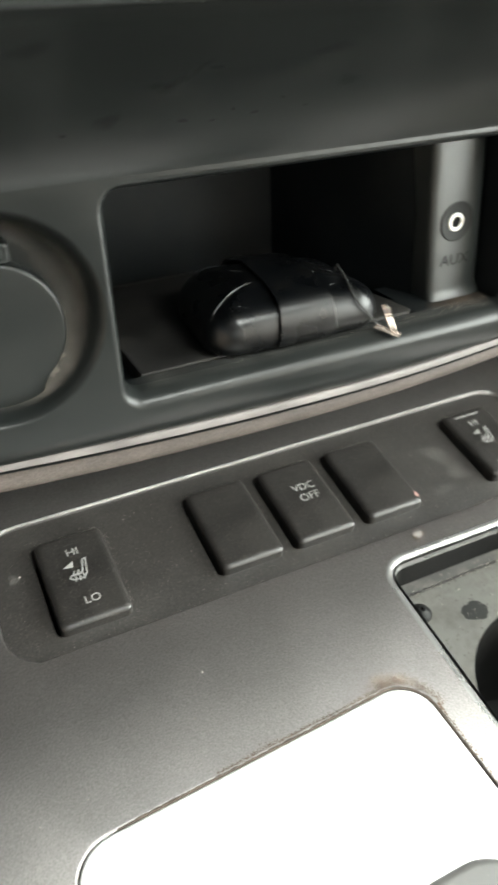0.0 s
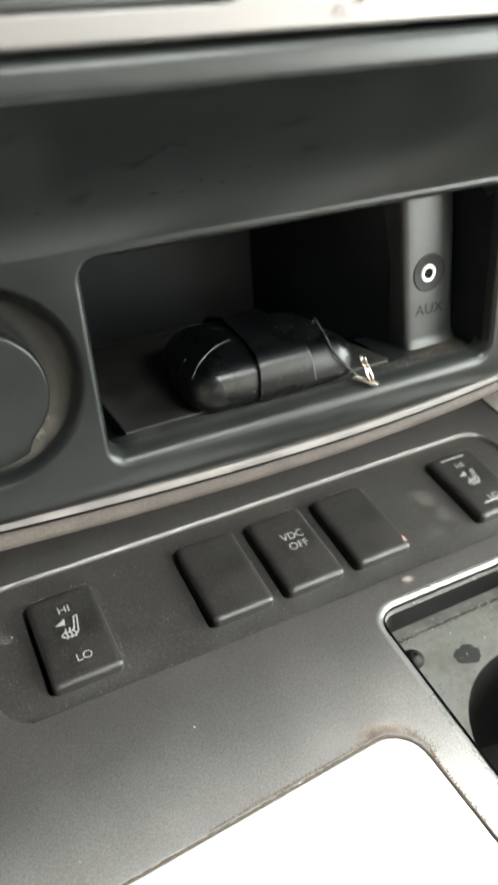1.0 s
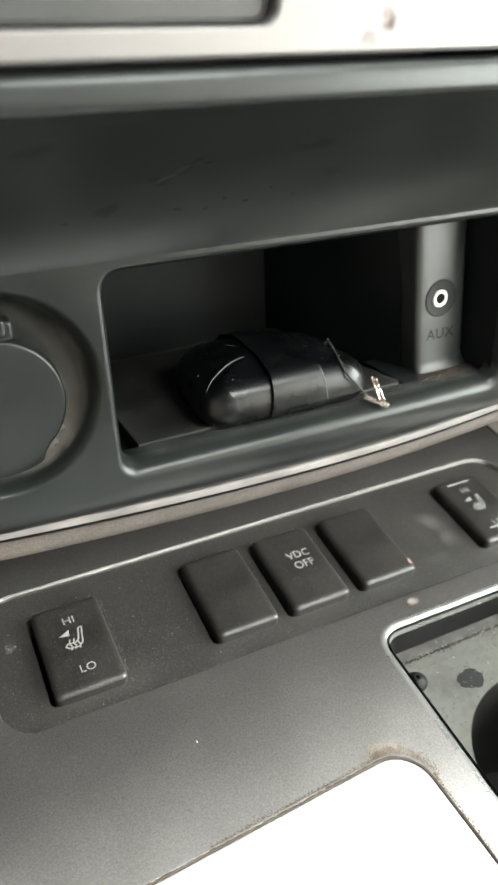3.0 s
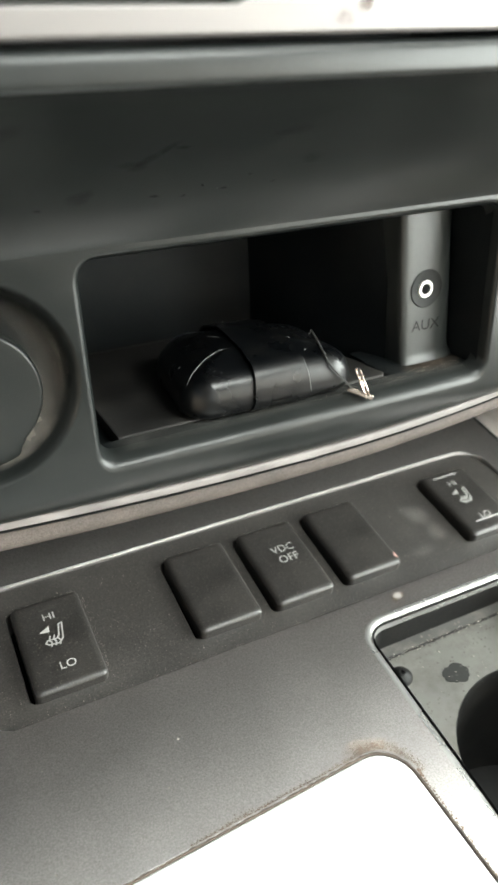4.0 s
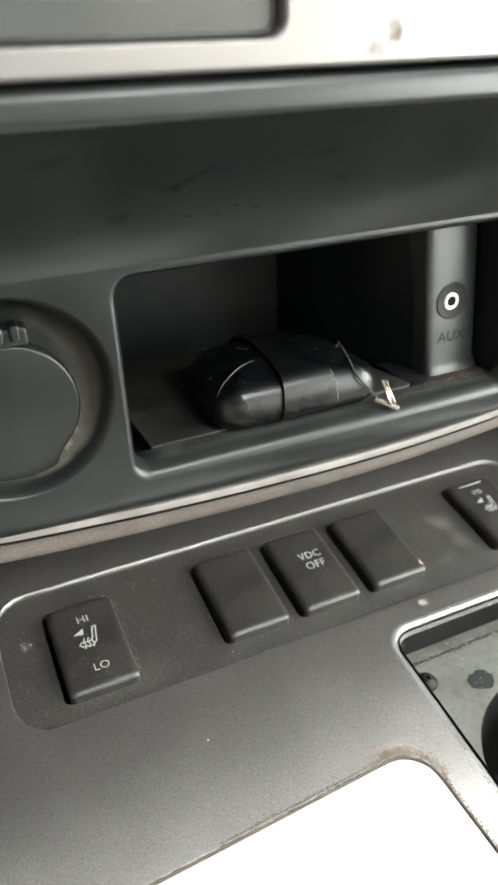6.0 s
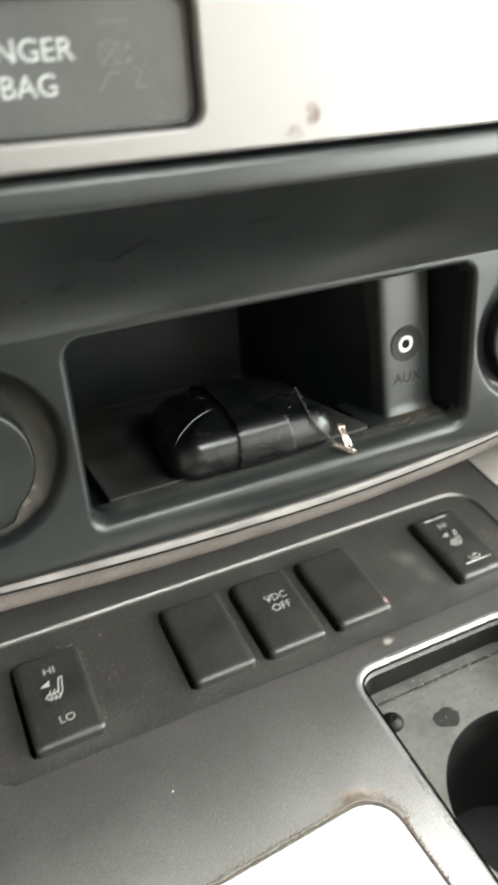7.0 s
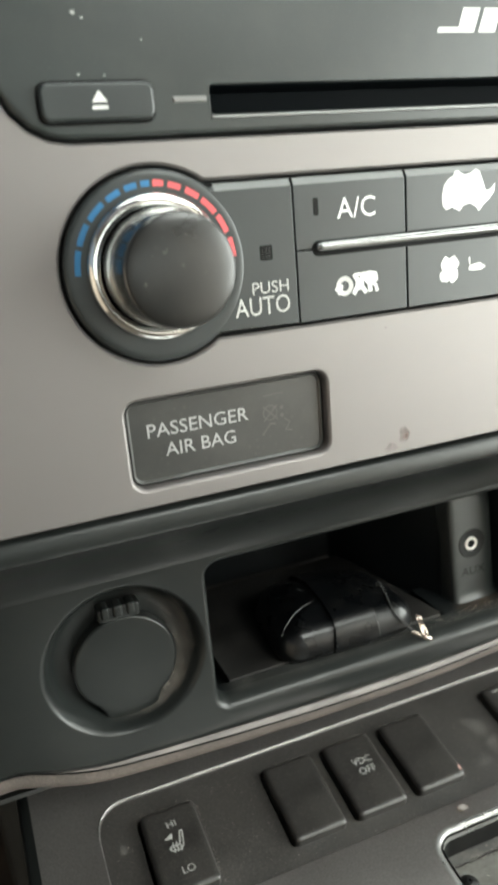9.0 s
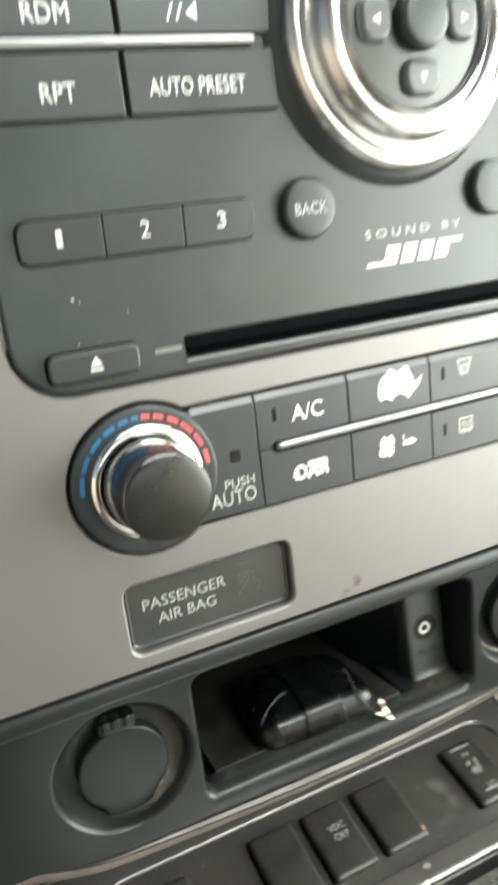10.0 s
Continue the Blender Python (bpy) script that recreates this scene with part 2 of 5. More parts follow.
def bridge(bm, a, b):
    n = len(a)
    for i in range(n):
        bm.faces.new((a[i], a[(i + 1) % n], b[(i + 1) % n], b[i]))


def loft(bm, loops, close=False):
    """Skin through a list of (outline, height); close caps the last one."""
    last = None
    for loop, w in loops:
        now = ring(bm, loop, w)
        if last:
            bridge(bm, last, now)
        last = now
    if close:
        bm.faces.new(last)
    return last


def slab(loop, w0, w1, edge=0.06, seg=4, bm=None, dome=0.0):
    """A raised piece with a rounded upper edge, open below; dome swells its top."""
    bm = bm or bmesh.new()
    loops = [(loop, w0), (loop, w1 - edge)]
    for k in range(1, seg + 1):
        a = math.pi / 2 * k / seg
        loops.append((inset(loop, edge * (1 - math.cos(a))), w1 - edge + edge * math.sin(a)))
    if dome:
        top = loops[-1][0]
        cx, cy = sum(p[0] for p in top) / len(top), sum(p[1] for p in top) / len(top)
        for f in (0.85, 0.65, 0.4, 0.15):
            loops.append(([(cx + (u - cx) * f, cy + (v - cy) * f) for u, v in top], w1 + dome * (1 - f * f)))
    loft(bm, loops, True)
    return bm


def flat_with_holes(bm, outer, holes, w):
    """A flat face at height w with openings; returns the vertex rings of the outline and of the openings."""
    rings = [ring(bm, l, w) for l in (outer, *holes)]
    edges = []
    for r in rings:
        for i in range(len(r)):
            edges.append(bm.edges.new((r[i], r[(i + 1) % len(r)])))
    bmesh.ops.triangle_fill(bm, edges=edges, use_beauty=True, use_dissolve=False)
    return rings


def rim(bm, first, steps):
    """Skirt from an existing ring of vertices through further (outline, height) steps."""
    last = first
    for loop, w in steps:
        now = ring(bm, loop, w)
        bridge(bm, last, now)
        last = now
    return last


def lathe(profile, n=56, bm=None):
    """A turned piece about w from (radius, height) pairs; a radius of 0 closes it."""
    bm = bm or bmesh.new()
    last = None
    for r, w in profile:
        if r <= 1e-6:
            tip = bm.verts.new((0, 0, w))
            for i in range(n):
                bm.faces.new((last[i], last[(i + 1) % n], tip))
            last = None
            break
        now = ring(bm, circle(r, n=n), w)
        if last:
            bridge(bm, last, now)
        last = now
    return bm


def stroke(bm, pts, width, w=0.004):
    """A flat painted line."""
    for (x0, y0), (x1, y1) in zip(pts, pts[1:]):
        d = Vector((x1 - x0, y1 - y0))
        if d.length < 1e-6:
            continue
        e = d.normalized() * width * 0.25
        s = Vector((-d.y, d.x)).normalized() * width / 2
        quad = [(x0 - e.x + s.x, y0 - e.y + s.y), (x0 - e.x - s.x, y0 - e.y - s.y), (x1 + e.x - s.x, y1 + e.y - s.y), (x1 + e.x + s.x, y1 + e.y + s.y)]
        bm.faces.new([bm.verts.new((u, v, w)) for u, v in quad])
    return bm


def blot(bm, outlines, w=0.004):
    for loop in outlines:
        bm.faces.new([bm.verts.new((u, v, w)) for u, v in loop])
    return bm


def tube(bm, pts, r, n=8, close=False):
    """A round cord through points."""
    pts = [Vector(p) for p in pts]
    rings, m = [], len(pts)
    for i, p in enumerate(pts):
        a = pts[i - 1] if i or close else p
        b = pts[(i + 1) % m] if i < m - 1 or close else p
        t = (b - a).normalized()
        side = t.cross(Vector((0.13, 0.31, 0.94))).normalized()
        up = t.cross(side)
        rr = r(i / max(1, m - 1)) if callable(r) else r
        rings.append([bm.verts.new(p + (side * math.cos(2 * math.pi * k / n) + up * math.sin(2 * math.pi * k / n)) * rr) for k in range(n)])
    for i in range(m if close else m - 1):
        bridge(bm, rings[i], rings[(i + 1) % m])
    if not close:
        bm.faces.new(rings[0])
        bm.faces.new(rings[-1])
    return bm


def lettering(text, u0, u1, v0, v1, w, mat, parent, slant=0.0, thick=0.003, name="lettering", label="", bold=0.0):
    """Words that fill a given box, as a thin mesh."""
    cu = bpy.data.curves.new("words", "FONT")
    cu.body, cu.extrude, cu.resolution_u, cu.offset, cu.shear = text, 0.0, 3, bold, slant
    ob = bpy.data.objects.new("words", cu)
    scene.collection.objects.link(ob)
    bpy.context.view_layer.update()
    me = bpy.data.meshes.new_from_object(ob.evaluated_get(bpy.context.evaluated_depsgraph_get()))
    bpy.data.objects.remove(ob)
    bpy.data.curves.remove(cu)
    bm = bmesh.new()
    bm.from_mesh(me)
    bpy.data.meshes.remove(me)
    xs, ys = [v.co.x for v in bm.verts], [v.co.y for v in bm.verts]
    for v in bm.verts:
        v.co = (u0 + (v.co.x - min(xs)) / (max(xs) - min(xs)) * (u1 - u0), v0 + (v.co.y - min(ys)) / (max(ys) - min(ys)) * (v1 - v0), w)
    return part(name, bm, mat, parent, label)


def film_material(name, base, low, high, most, scale):
    """A broken film of dirt whose cover also follows the thickness stored on its mesh."""
    m = material(name, base, 0.8, 0.0, 0.3, 160)
    fn, fl = m.node_tree.nodes, m.node_tree.links
    haze = fn.new("ShaderNodeTexNoise")
    haze.inputs["Scale"].default_value, haze.inputs["Detail"].default_value = scale, 6
    fc = fn.new("ShaderNodeTexCoord")
    fl.new(fc.outputs["Object"], haze.inputs["Vector"])
    fr = fn.new("ShaderNodeMapRange")
    fr.inputs["From Min"].default_value, fr.inputs["From Max"].default_value, fr.inputs["To Max"].default_value = low, high, most
    fl.new(haze.outputs["Fac"], fr.inputs["Value"])
    soft_edge = fn.new("ShaderNodeAttribute")
    soft_edge.attribute_name = "thickness"
    thin = fn.new("ShaderNodeMath")
    thin.operation = "MULTIPLY"
    fl.new(fr.outputs[0], thin.inputs[0])
    fl.new(soft_edge.outputs["Fac"], thin.inputs[1])
    fl.new(thin.outputs[0], fn["Principled BSDF"].inputs["Alpha"])
    return m


film_mat = film_material("grime_film", (0.30, 0.22, 0.155), 0.36, 0.66, 0.75, 420)
plate_film = film_material("plate_grime", (0.36, 0.285, 0.225), 0.28, 0.68, 0.52, 420)
ledge_film = film_material("ledge_film", (0.17, 0.165, 0.15), 0.2, 0.75, 0.55, 900)
groove_film = film_material("groove_dust", (0.31, 0.28, 0.245), 0.10, 0.65, 0.85, 260)
grey_film = film_material("grey_dust", (0.22, 0.207, 0.187), 0.36, 0.66, 0.6, 1000)
stain_film = film_material("stain_film", (0.15, 0.10, 0.085), 0.25, 0.62, 0.8, 300)
smear_film = film_material("dark_smear", (0.004, 0.005, 0.005), 0.2, 0.5, 0.9, 200)


def dusty_sheet(bm, rows, values):
    """A thin film through rows of points; values say how thick it lies along each row."""
    lay = bm.verts.layers.float.new("thickness") if not bm.verts.layers.float else bm.verts.layers.float["thickness"]
    grid_ = []
    for row, val in zip(rows, values):
        vs = []
        for p, f in zip(row, val):
            v = bm.verts.new(p)
            v[lay] = f
            vs.append(v)
        grid_.append(vs)
    for a, b in zip(grid_, grid_[1:]):
        for k in range(len(a) - 1):
            bm.faces.new((a[k], a[k + 1], b[k + 1], b[k]))


def patch(bm, place, ru, rv, most=1.0, wobble=0.12, turn=0.0, n=28):
    """A soft-edged patch of film; place gives the point for each (u, v) from its centre."""
    rows, vals = [], []
    for g in (0.02, 0.3, 0.55, 0.78, 1.0):
        row = []
        for k in range(n + 1):
            a = 2 * math.pi * k / n
            f = g * (1 + wobble * math.sin(3 * a + ru * 40) + wobble * 0.6 * math.sin(5 * a + rv * 30))
            u, v = ru * f * math.cos(a), rv * f * math.sin(a)
            row.append(place(u * math.cos(turn) - v * math.sin(turn), u * math.sin(turn) + v * math.cos(turn)))
        rows.append(row)
        vals.append([most * (1 - g ** 2.5)] * (n + 1))
    dusty_sheet(bm, rows, vals)
    return bm


# ---------------------------------------------------------------- silver centre panel
PL, PR, PB, PT = -5.2, 24.3, -0.6, 24.0
RADIO = rrect(24.7, 20.0, 1.5, CENTRE, 18.1)
KX, KZ, KR = 1.17, 5.3, 2.24


def climate_outline(grow=0.0):
    """Round dial plate that runs into the long button row."""
    r = KR + grow
    z1, z0, x1 = 7.12 + grow, 3.5 - grow, 17.0 + grow
    a1, a0 = math.asin((z1 - KZ) / r), math.asin((z0 - KZ) / r)
    pts = [(x1, z0), (x1, z1)]
    n = 44
    for k in range(n + 1):
        a = a1 + (2 * math.pi + a0 - a1) * k / n
        pts.append((KX + r * math.cos(a), KZ + r * math.sin(a)))
    return pts


AIRBAG = rrect(5.5, 2.28, 0.34, 2.66, 1.05)
panel = thing("dashboard_bezel", on_panel(0, 0), "satin silver painted plastic panel of the centre dashboard", "dashboard panel")
bm = bmesh.new()
outer = rrect(PR - PL, PT - PB, 0.5, (PL + PR) / 2, (PB + PT) / 2)
holes = [list(reversed(RADIO)), list(reversed(climate_outline(0.05))), list(reversed(AIRBAG))]
# the openings get a small rolled edge
rings_ = flat_with_holes(bm, inset(outer, 0.06), [list(reversed(inset(RADIO, -0.05))), list(reversed(climate_outline(0.11))), list(reversed(inset(AIRBAG, -0.10)))], 0.0)
rim(bm, rings_[0], [(outer, -0.06), (outer, -0.9)])
rim(bm, rings_[1], [(holes[0], -0.05), (holes[0], -0.9)])
rim(bm, rings_[2], [(holes[1], -0.06), (holes[1], -0.9)])
rim(bm, rings_[3], [(list(reversed(inset(AIRBAG, -0.07))), -0.008), (list(reversed(inset(AIRBAG, -0.035))), -0.035), (list(reversed(inset(AIRBAG, -0.01))), -0.08), (holes[2], -0.15), (list(reversed(inset(AIRBAG, 0.02))), -0.42)])
part("panel_body", bm, silver, panel)
for k, (u, v, ru, rv, most) in enumerate(((7.80, -0.05, 0.20, 0.26, 0.95), (7.84, -0.14, 0.12, 0.12, 0.5), (7.36, -0.36, 0.24, 0.15, 0.55), (7.29, 3.08, 0.03, 0.04, 0.8))):
    bm = patch(bmesh.new(), lambda p, q: (u + p, v + q, 0.004 + 0.001 * k), ru, rv, most)
    part("stain", bm, stain_film, panel, "small brown stain")

# ---------------------------------------------------------------- airbag indicator
airbag = thing("airbag_indicator", on_panel(0, 0), "dark smoked airbag indicator window set into the silver panel", "indicator")
bm = bmesh.new()
loft(bm, [(inset(AIRBAG, 0.02), -0.34), (inset(AIRBAG, 0.05), -0.27), (inset(AIRBAG, 0.08), -0.26), (inset(AIRBAG, 0.11), -0.29), (inset(AIRBAG, 0.14), -0.33)], True)
part("window", bm, window_mat, airbag)
lettering("PASSENGER", 0.47, 3.22, 1.14, 1.50, -0.32, window_ink, airbag, bold=0.005)
lettering("AIR BAG", 0.89, 2.82, 0.59, 0.95, -0.32, window_ink, airbag, bold=0.005)
bm = bmesh.new()
cx, cy = 3.95, 1.10
stroke(bm, circle(0.20, cx - 0.1, cy + 0.12, 14) + [(cx + 0.1, cy + 0.12)], 0.03, -0.322)
stroke(bm, [(cx - 0.28, cy + 0.3), (cx + 0.1, cy - 0.08)], 0.04, -0.321)
stroke(bm, [(cx + 0.1, cy + 0.3), (cx - 0.28, cy - 0.08)], 0.04, -0.3205)
stroke(bm, [(cx - 0.35, cy - 0.45), (cx - 0.12, cy - 0.18), (cx + 0.02, cy - 0.2)], 0.06, -0.3215)
stroke(bm, [(cx + 0.3, cy - 0.1), (cx + 0.46, cy - 0.22), (cx + 0.32, cy - 0.42), (cx + 0.5, cy - 0.46)], 0.04, -0.3213)
blot(bm, [circle(0.055, cx + 0.24, cy + 0.22, 12), circle(0.055, cx + 0.24, cy + 0.0, 12)], -0.3218)
stroke(bm, [(cx - 0.25, cy + 0.6), (cx + 0.3, cy + 0.62)], 0.03, -0.3222)
part("symbol", bm, faint_ink, airbag, "unlit warning symbol")
bm = bmesh.new()
rs = random.Random(4)
for k in range(36):
    u = rs.uniform(0.15, 5.2)
    v = 0.10 + abs(rs.gauss(0, 0.05))
    s = rs.uniform(0.006, 0.014)
    blot(bm, [circle(s, u, v, 5, rs.random())], -0.319 + 0.0004 * (k % 7))
part("dust", bm, faint_ink, airbag, "line of dust along the lower edge")

# ---------------------------------------------------------------- climate control
climate = thing("climate_control", on_panel(0, 0), "dark grey climate control strip with a round temperature dial", "climate control")
bm = bmesh.new()
out = climate_outline(0.0)
loft(bm, [(out, -0.9), (out, -0.12), (inset(out, 0.05), -0.07), (inset(out, 0.11), -0.05)], True)
part("base", bm, black_mat, climate)
bm = bmesh.new()
lathe([(2.205, -0.10), (2.205, -0.02), (2.19, 0.015), (2.15, 0.045), (2.08, 0.062), (1.98, 0.062), (1.66, 0.05)], 96, bm)
for v in bm.verts:
    v.co.x += KX
    v.co.y += KZ
part("dial_plate", bm, button_mat, climate, "dark dial plate around the knob")
# coloured temperature marks
MARKS = [(179.7, 162.8), (159.6, 144.4), (140.8, 126.6), (123.0, 112.0), (108.2, 99.2), (96.3, 90.0), (87.6, 80.1), (76.8, 67.4), (63.7, 53.0), (50.2, 36.8), (34.0, 20.6), (16.2, 2.8)]
for k, (d0, d1) in enumerate(MARKS):
    a0, a1 = radians(d0), radians(d1)
    r0, r1 = 1.82, 1.955
    bm = bmesh.new()
    arc = [(KX + r0 * math.cos(a0 + (a1 - a0) * i / 4), KZ + r0 * math.sin(a0 + (a1 - a0) * i / 4)) for i in range(5)]
    arc += [(KX + r1 * math.cos(a1 + (a0 - a1) * i / 4), KZ + r1 * math.sin(a1 + (a0 - a1) * i / 4)) for i in range(5)]
    blot(bm, [arc], 0.068)
    part("temperature_mark", bm, blue_ink if k < 6 else red_ink, climate, "blue mark" if k < 6 else "red mark")
# paler than the buttons: the highlight of their top bevel as colour
bevel_glint_mat = material("bevel_glint", (0.115, 0.12, 0.118), 0.36, 0.0, 0.10, 40, 0.04, 1800)
# buttons of the row
DIV = [4.72, 7.97, 11.17, 14.3, 16.9]


def roll_top(bm, v1, depth=0.13, wide=0.20):
    """Rolls the upper edge of a raised piece backwards."""
    for d in (1.0, 0.8, 0.6, 0.4, 0.2):
        bmesh.ops.bisect_plane(bm, geom=bm.verts[:] + bm.edges[:] + bm.faces[:], plane_co=(0, v1 - wide * d, 0), plane_no=(0, 1, 0))
    for v in bm.verts:
        f = (v.co.y - (v1 - wide)) / wide
        if f > 0 and v.co.z > -0.1:
            v.co.z -= depth * f ** 1.15
    return bm


def row_button(x0, x1, z0, z1):
    bm = slab(rrect(x1 - x0 - 0.045, z1 - z0, 0.05, (x0 + x1) / 2, (z0 + z1) / 2, 4), -0.4, 0.06, 0.025, 3)
    if z1 > 6:
        roll_top(bm, z1)
    b = part("button", bm, button_mat, climate)
    if z1 > 6:
        bevel_glint_strip(x0 + 0.03, x1 - 0.03, z1, 0.06, b)
    return b


def bevel_glint_strip(x0, x1, z1, top, parent):
    """A paler strip that paints the highlight on the bevelled upper edge of a button."""
    bm = bmesh.new()
    rows = []
    for f in (0.08, 0.35, 0.65, 0.95):
        w = top - 0.13 * f ** 1.15 + 0.007
        rows.append([bm.verts.new((x, z1 - 0.20 + 0.20 * f, w)) for x in (x0 + 0.02, x0 + 0.06, x1 - 0.06, x1 - 0.02)])
    for a, b in zip(rows, rows[1:]):
        for k in range(3):
            bm.faces.new((a[k], a[k + 1], b[k + 1], b[k]))
    part("bevel", bm, bevel_glint_mat, parent, "highlight painted on the bevelled upper edge")


bm = bmesh.new()
arcp = [(KX + 2.13 * math.cos(a), KZ + 2.13 * math.sin(a)) for a in [math.asin(-1.70 / 2.13) + (math.asin(1.70 / 2.13) - math.asin(-1.70 / 2.13)) * k / 16 for k in range(17)]]
loop = [(4.715, 3.55), (4.715, 7.09)] + list(reversed(arcp))
slab(loop, -0.4, 0.05, 0.03, 3, bm)
roll_top(bm, 7.09)
auto_plate = part("auto_plate", bm, button_mat, climate, "flat plate beside the dial")
bevel_glint_strip(2.70, 4.70, 7.09, 0.05, auto_plate)
lettering("PUSH", 3.48, 4.47, 4.40, 4.69, 0.055, grey_ink, auto_plate)
lettering("AUTO", 2.98, 4.48, 3.88, 4.33, 0.055, grey_ink, auto_plate)
bm = bmesh.new()
blot(bm, [rrect(0.34, 0.36, 0.04, 3.92, 5.38, 2)], 0.054)
part("led_window", bm, black_mat, auto_plate, "small unlit lamp window")
bm = bmesh.new()
for i in range(3):
    stroke(bm, [(3.83 + 0.09 * i, 5.24), (3.83 + 0.09 * i, 5.52)], 0.004, 0.058)
    stroke(bm, [(3.79, 5.29 + 0.09 * i), (4.05, 5.29 + 0.09 * i)], 0.004, 0.0575)
part("mesh", bm, faint_ink, auto_plate)
buttons = {}
for i in range(len(DIV) - 1):
    buttons[i, 0] = row_button(DIV[i], DIV[i + 1], 5.345, 7.09)
    buttons[i, 1] = row_button(DIV[i], DIV[i + 1], 3.54, 5.315)
lettering("A/C", 5.93, 7.05, 6.02, 6.52, 0.066, white_ink, buttons[0, 0])


def led_slit(u, v, parent):
    part("led_slit", blot(bmesh.new(), [rrect(0.15, 0.42, 0.03, u, v, 2)], 0.065), black_mat, parent, "small unlit lamp slit")
    bm = bmesh.new()
    for k in range(4):
        stroke(bm, [(u - 0.05, v - 0.15 + 0.1 * k), (u + 0.05, v - 0.15 + 0.1 * k)], 0.004, 0.069)
    part("mesh", bm, faint_ink, parent)


led_slit(5.34, 6.36, buttons[0, 0])
led_slit(11.72, 6.42, buttons[2, 0])
led_slit(11.72, 4.45, buttons[2, 1])


def ragged(cu, cv, ru, rv, seed, n=40, rough=0.16):
    rs = random.Random(seed)
    ph = [rs.uniform(0, 6.28) for _ in range(5)]
    out = []
    for k in range(n):
        a = 2 * math.pi * k / n
        f = 1 + rough * (math.sin(3 * a + ph[0]) * 0.6 + math.sin(5 * a + ph[1]) * 0.5 + math.sin(9 * a + ph[2]) * 0.35 + math.sin(14 * a + ph[3]) * 0.2)
        out.append((cu + ru * f * math.cos(a), cv + rv * f * math.sin(a)))
    return out


bm = bmesh.new()
blot(bm, [[(9.50, 6.94), (9.61, 6.97), (9.72, 6.89), (9.86, 6.84), (10.02, 6.88), (10.17, 6.97), (10.32, 6.90), (10.44, 6.62), (10.52, 6.40), (10.66, 6.42), (10.84, 6.58), (10.80, 6.34), (10.62, 6.14), (10.48, 6.06), (10.30, 5.87), (10.18, 6.0), (10.0, 6.10), (9.78, 6.05), (9.66, 5.92), (9.53, 5.98), (9.40, 6.03), (9.22, 5.98), (9.12, 6.10), (9.10, 6.32), (9.16, 6.60), (9.30, 6.77), (9.46, 6.83)]], 0.066)
part("worn_paint", bm, white_ink, buttons[1, 0], "white patch where the symbol is worn away")
bm = bmesh.new()
stroke(bm, [(u, v) for u, v in circle(0.19, 6.06, 4.33, 16)] + [(6.25, 4.33)], 0.12, 0.066)
for k, (line_, wide_) in enumerate((([(6.33, 4.12), (6.45, 4.30), (6.66, 4.58)], 0.13), ([(6.36, 4.58), (6.50, 4.36), (6.68, 4.12)], 0.12), ([(6.44, 4.60), (6.60, 4.57), (6.80, 4.60)], 0.08), ([(6.82, 4.14), (6.80, 4.36), (6.84, 4.60)], 0.13), ([(6.84, 4.58), (6.98, 4.55), (7.0, 4.42), (6.86, 4.35)], 0.12), ([(6.88, 4.38), (6.99, 4.24), (7.02, 4.12)], 0.10))):
    stroke(bm, line_, wide_, 0.0662 + 0.0006 * k)
for k, (u, v, r) in enumerate(((5.90, 4.26, 0.11), (6.50, 4.36, 0.13), (6.74, 4.44, 0.10), (6.92, 4.46, 0.10))):
    blot(bm, [ragged(u, v, r, r * 1.2, 20 + k, 26, 0.22)], 0.070 + 0.0006 * k)
part("worn_paint", bm, white_ink, buttons[0, 1], "white scratched remains of the lettering")
bm = bmesh.new()
for k, (u, v) in enumerate(((9.22, 4.56), (9.46, 4.56), (9.18, 4.26), (9.44, 4.24), (9.33, 4.40))):
    blot(bm, [ragged(u, v, 0.17, 0.19, 40 + k, 26, 0.12)], 0.066 + 0.0006 * k)
blot(bm, [ragged(10.23, 4.39, 0.28, 0.10, 50, 26, 0.1)], 0.0695)
stroke(bm, [(10.0, 4.5), (9.98, 4.66)], 0.04, 0.07)
part("worn_paint", bm, white_ink, buttons[1, 1], "white worn fan symbol and minus sign")
bm = bmesh.new()
stroke(bm, [(12.35, 6.75), (12.9, 6.75), (12.75, 6.3), (12.45, 6.3), (12.35, 6.75)], 0.06, 0.066)
for k in range(3):
    stroke(bm, [(12.50 + 0.12 * k, 6.22), (12.54 + 0.12 * k, 6.36), (12.48 + 0.12 * k, 6.48), (12.53 + 0.12 * k, 6.62)], 0.05, 0.067 + 0.0005 * k)
part("symbol", bm, grey_ink, buttons[2, 0], "windscreen heater symbol")
bm = bmesh.new()
stroke(bm, [(12.35, 4.7), (12.9, 4.7), (12.9, 4.25), (12.35, 4.25), (12.35, 4.7)], 0.06, 0.066)
for k in range(3):
    stroke(bm, [(12.48 + 0.14 * k, 4.16), (12.53 + 0.14 * k, 4.32), (12.47 + 0.14 * k, 4.46), (12.52 + 0.14 * k, 4.60)], 0.05, 0.067 + 0.0005 * k)
part("symbol", bm, grey_ink, buttons[2, 1], "rear window heater symbol")
bm = bmesh.new()
loopb = rrect(11.66, 0.40, 0.20, 11.0, 5.345)
slab(loopb, -0.2, 0.072, 0.02, 2, bm)
part("bar_slot", bm, black_mat, climate)
bm = bmesh.new()
tube(bm, [(5.26 + x, 5.39, 0.13) for x in (0.0, 0.015, 0.05, 0.10, 0.16, 3, 6, 9, 11.3)], lambda f: (0.02, 0.06, 0.10, 0.12, 0.13, 0.13, 0.13, 0.13, 0.13)[round(f * 8)], 20)
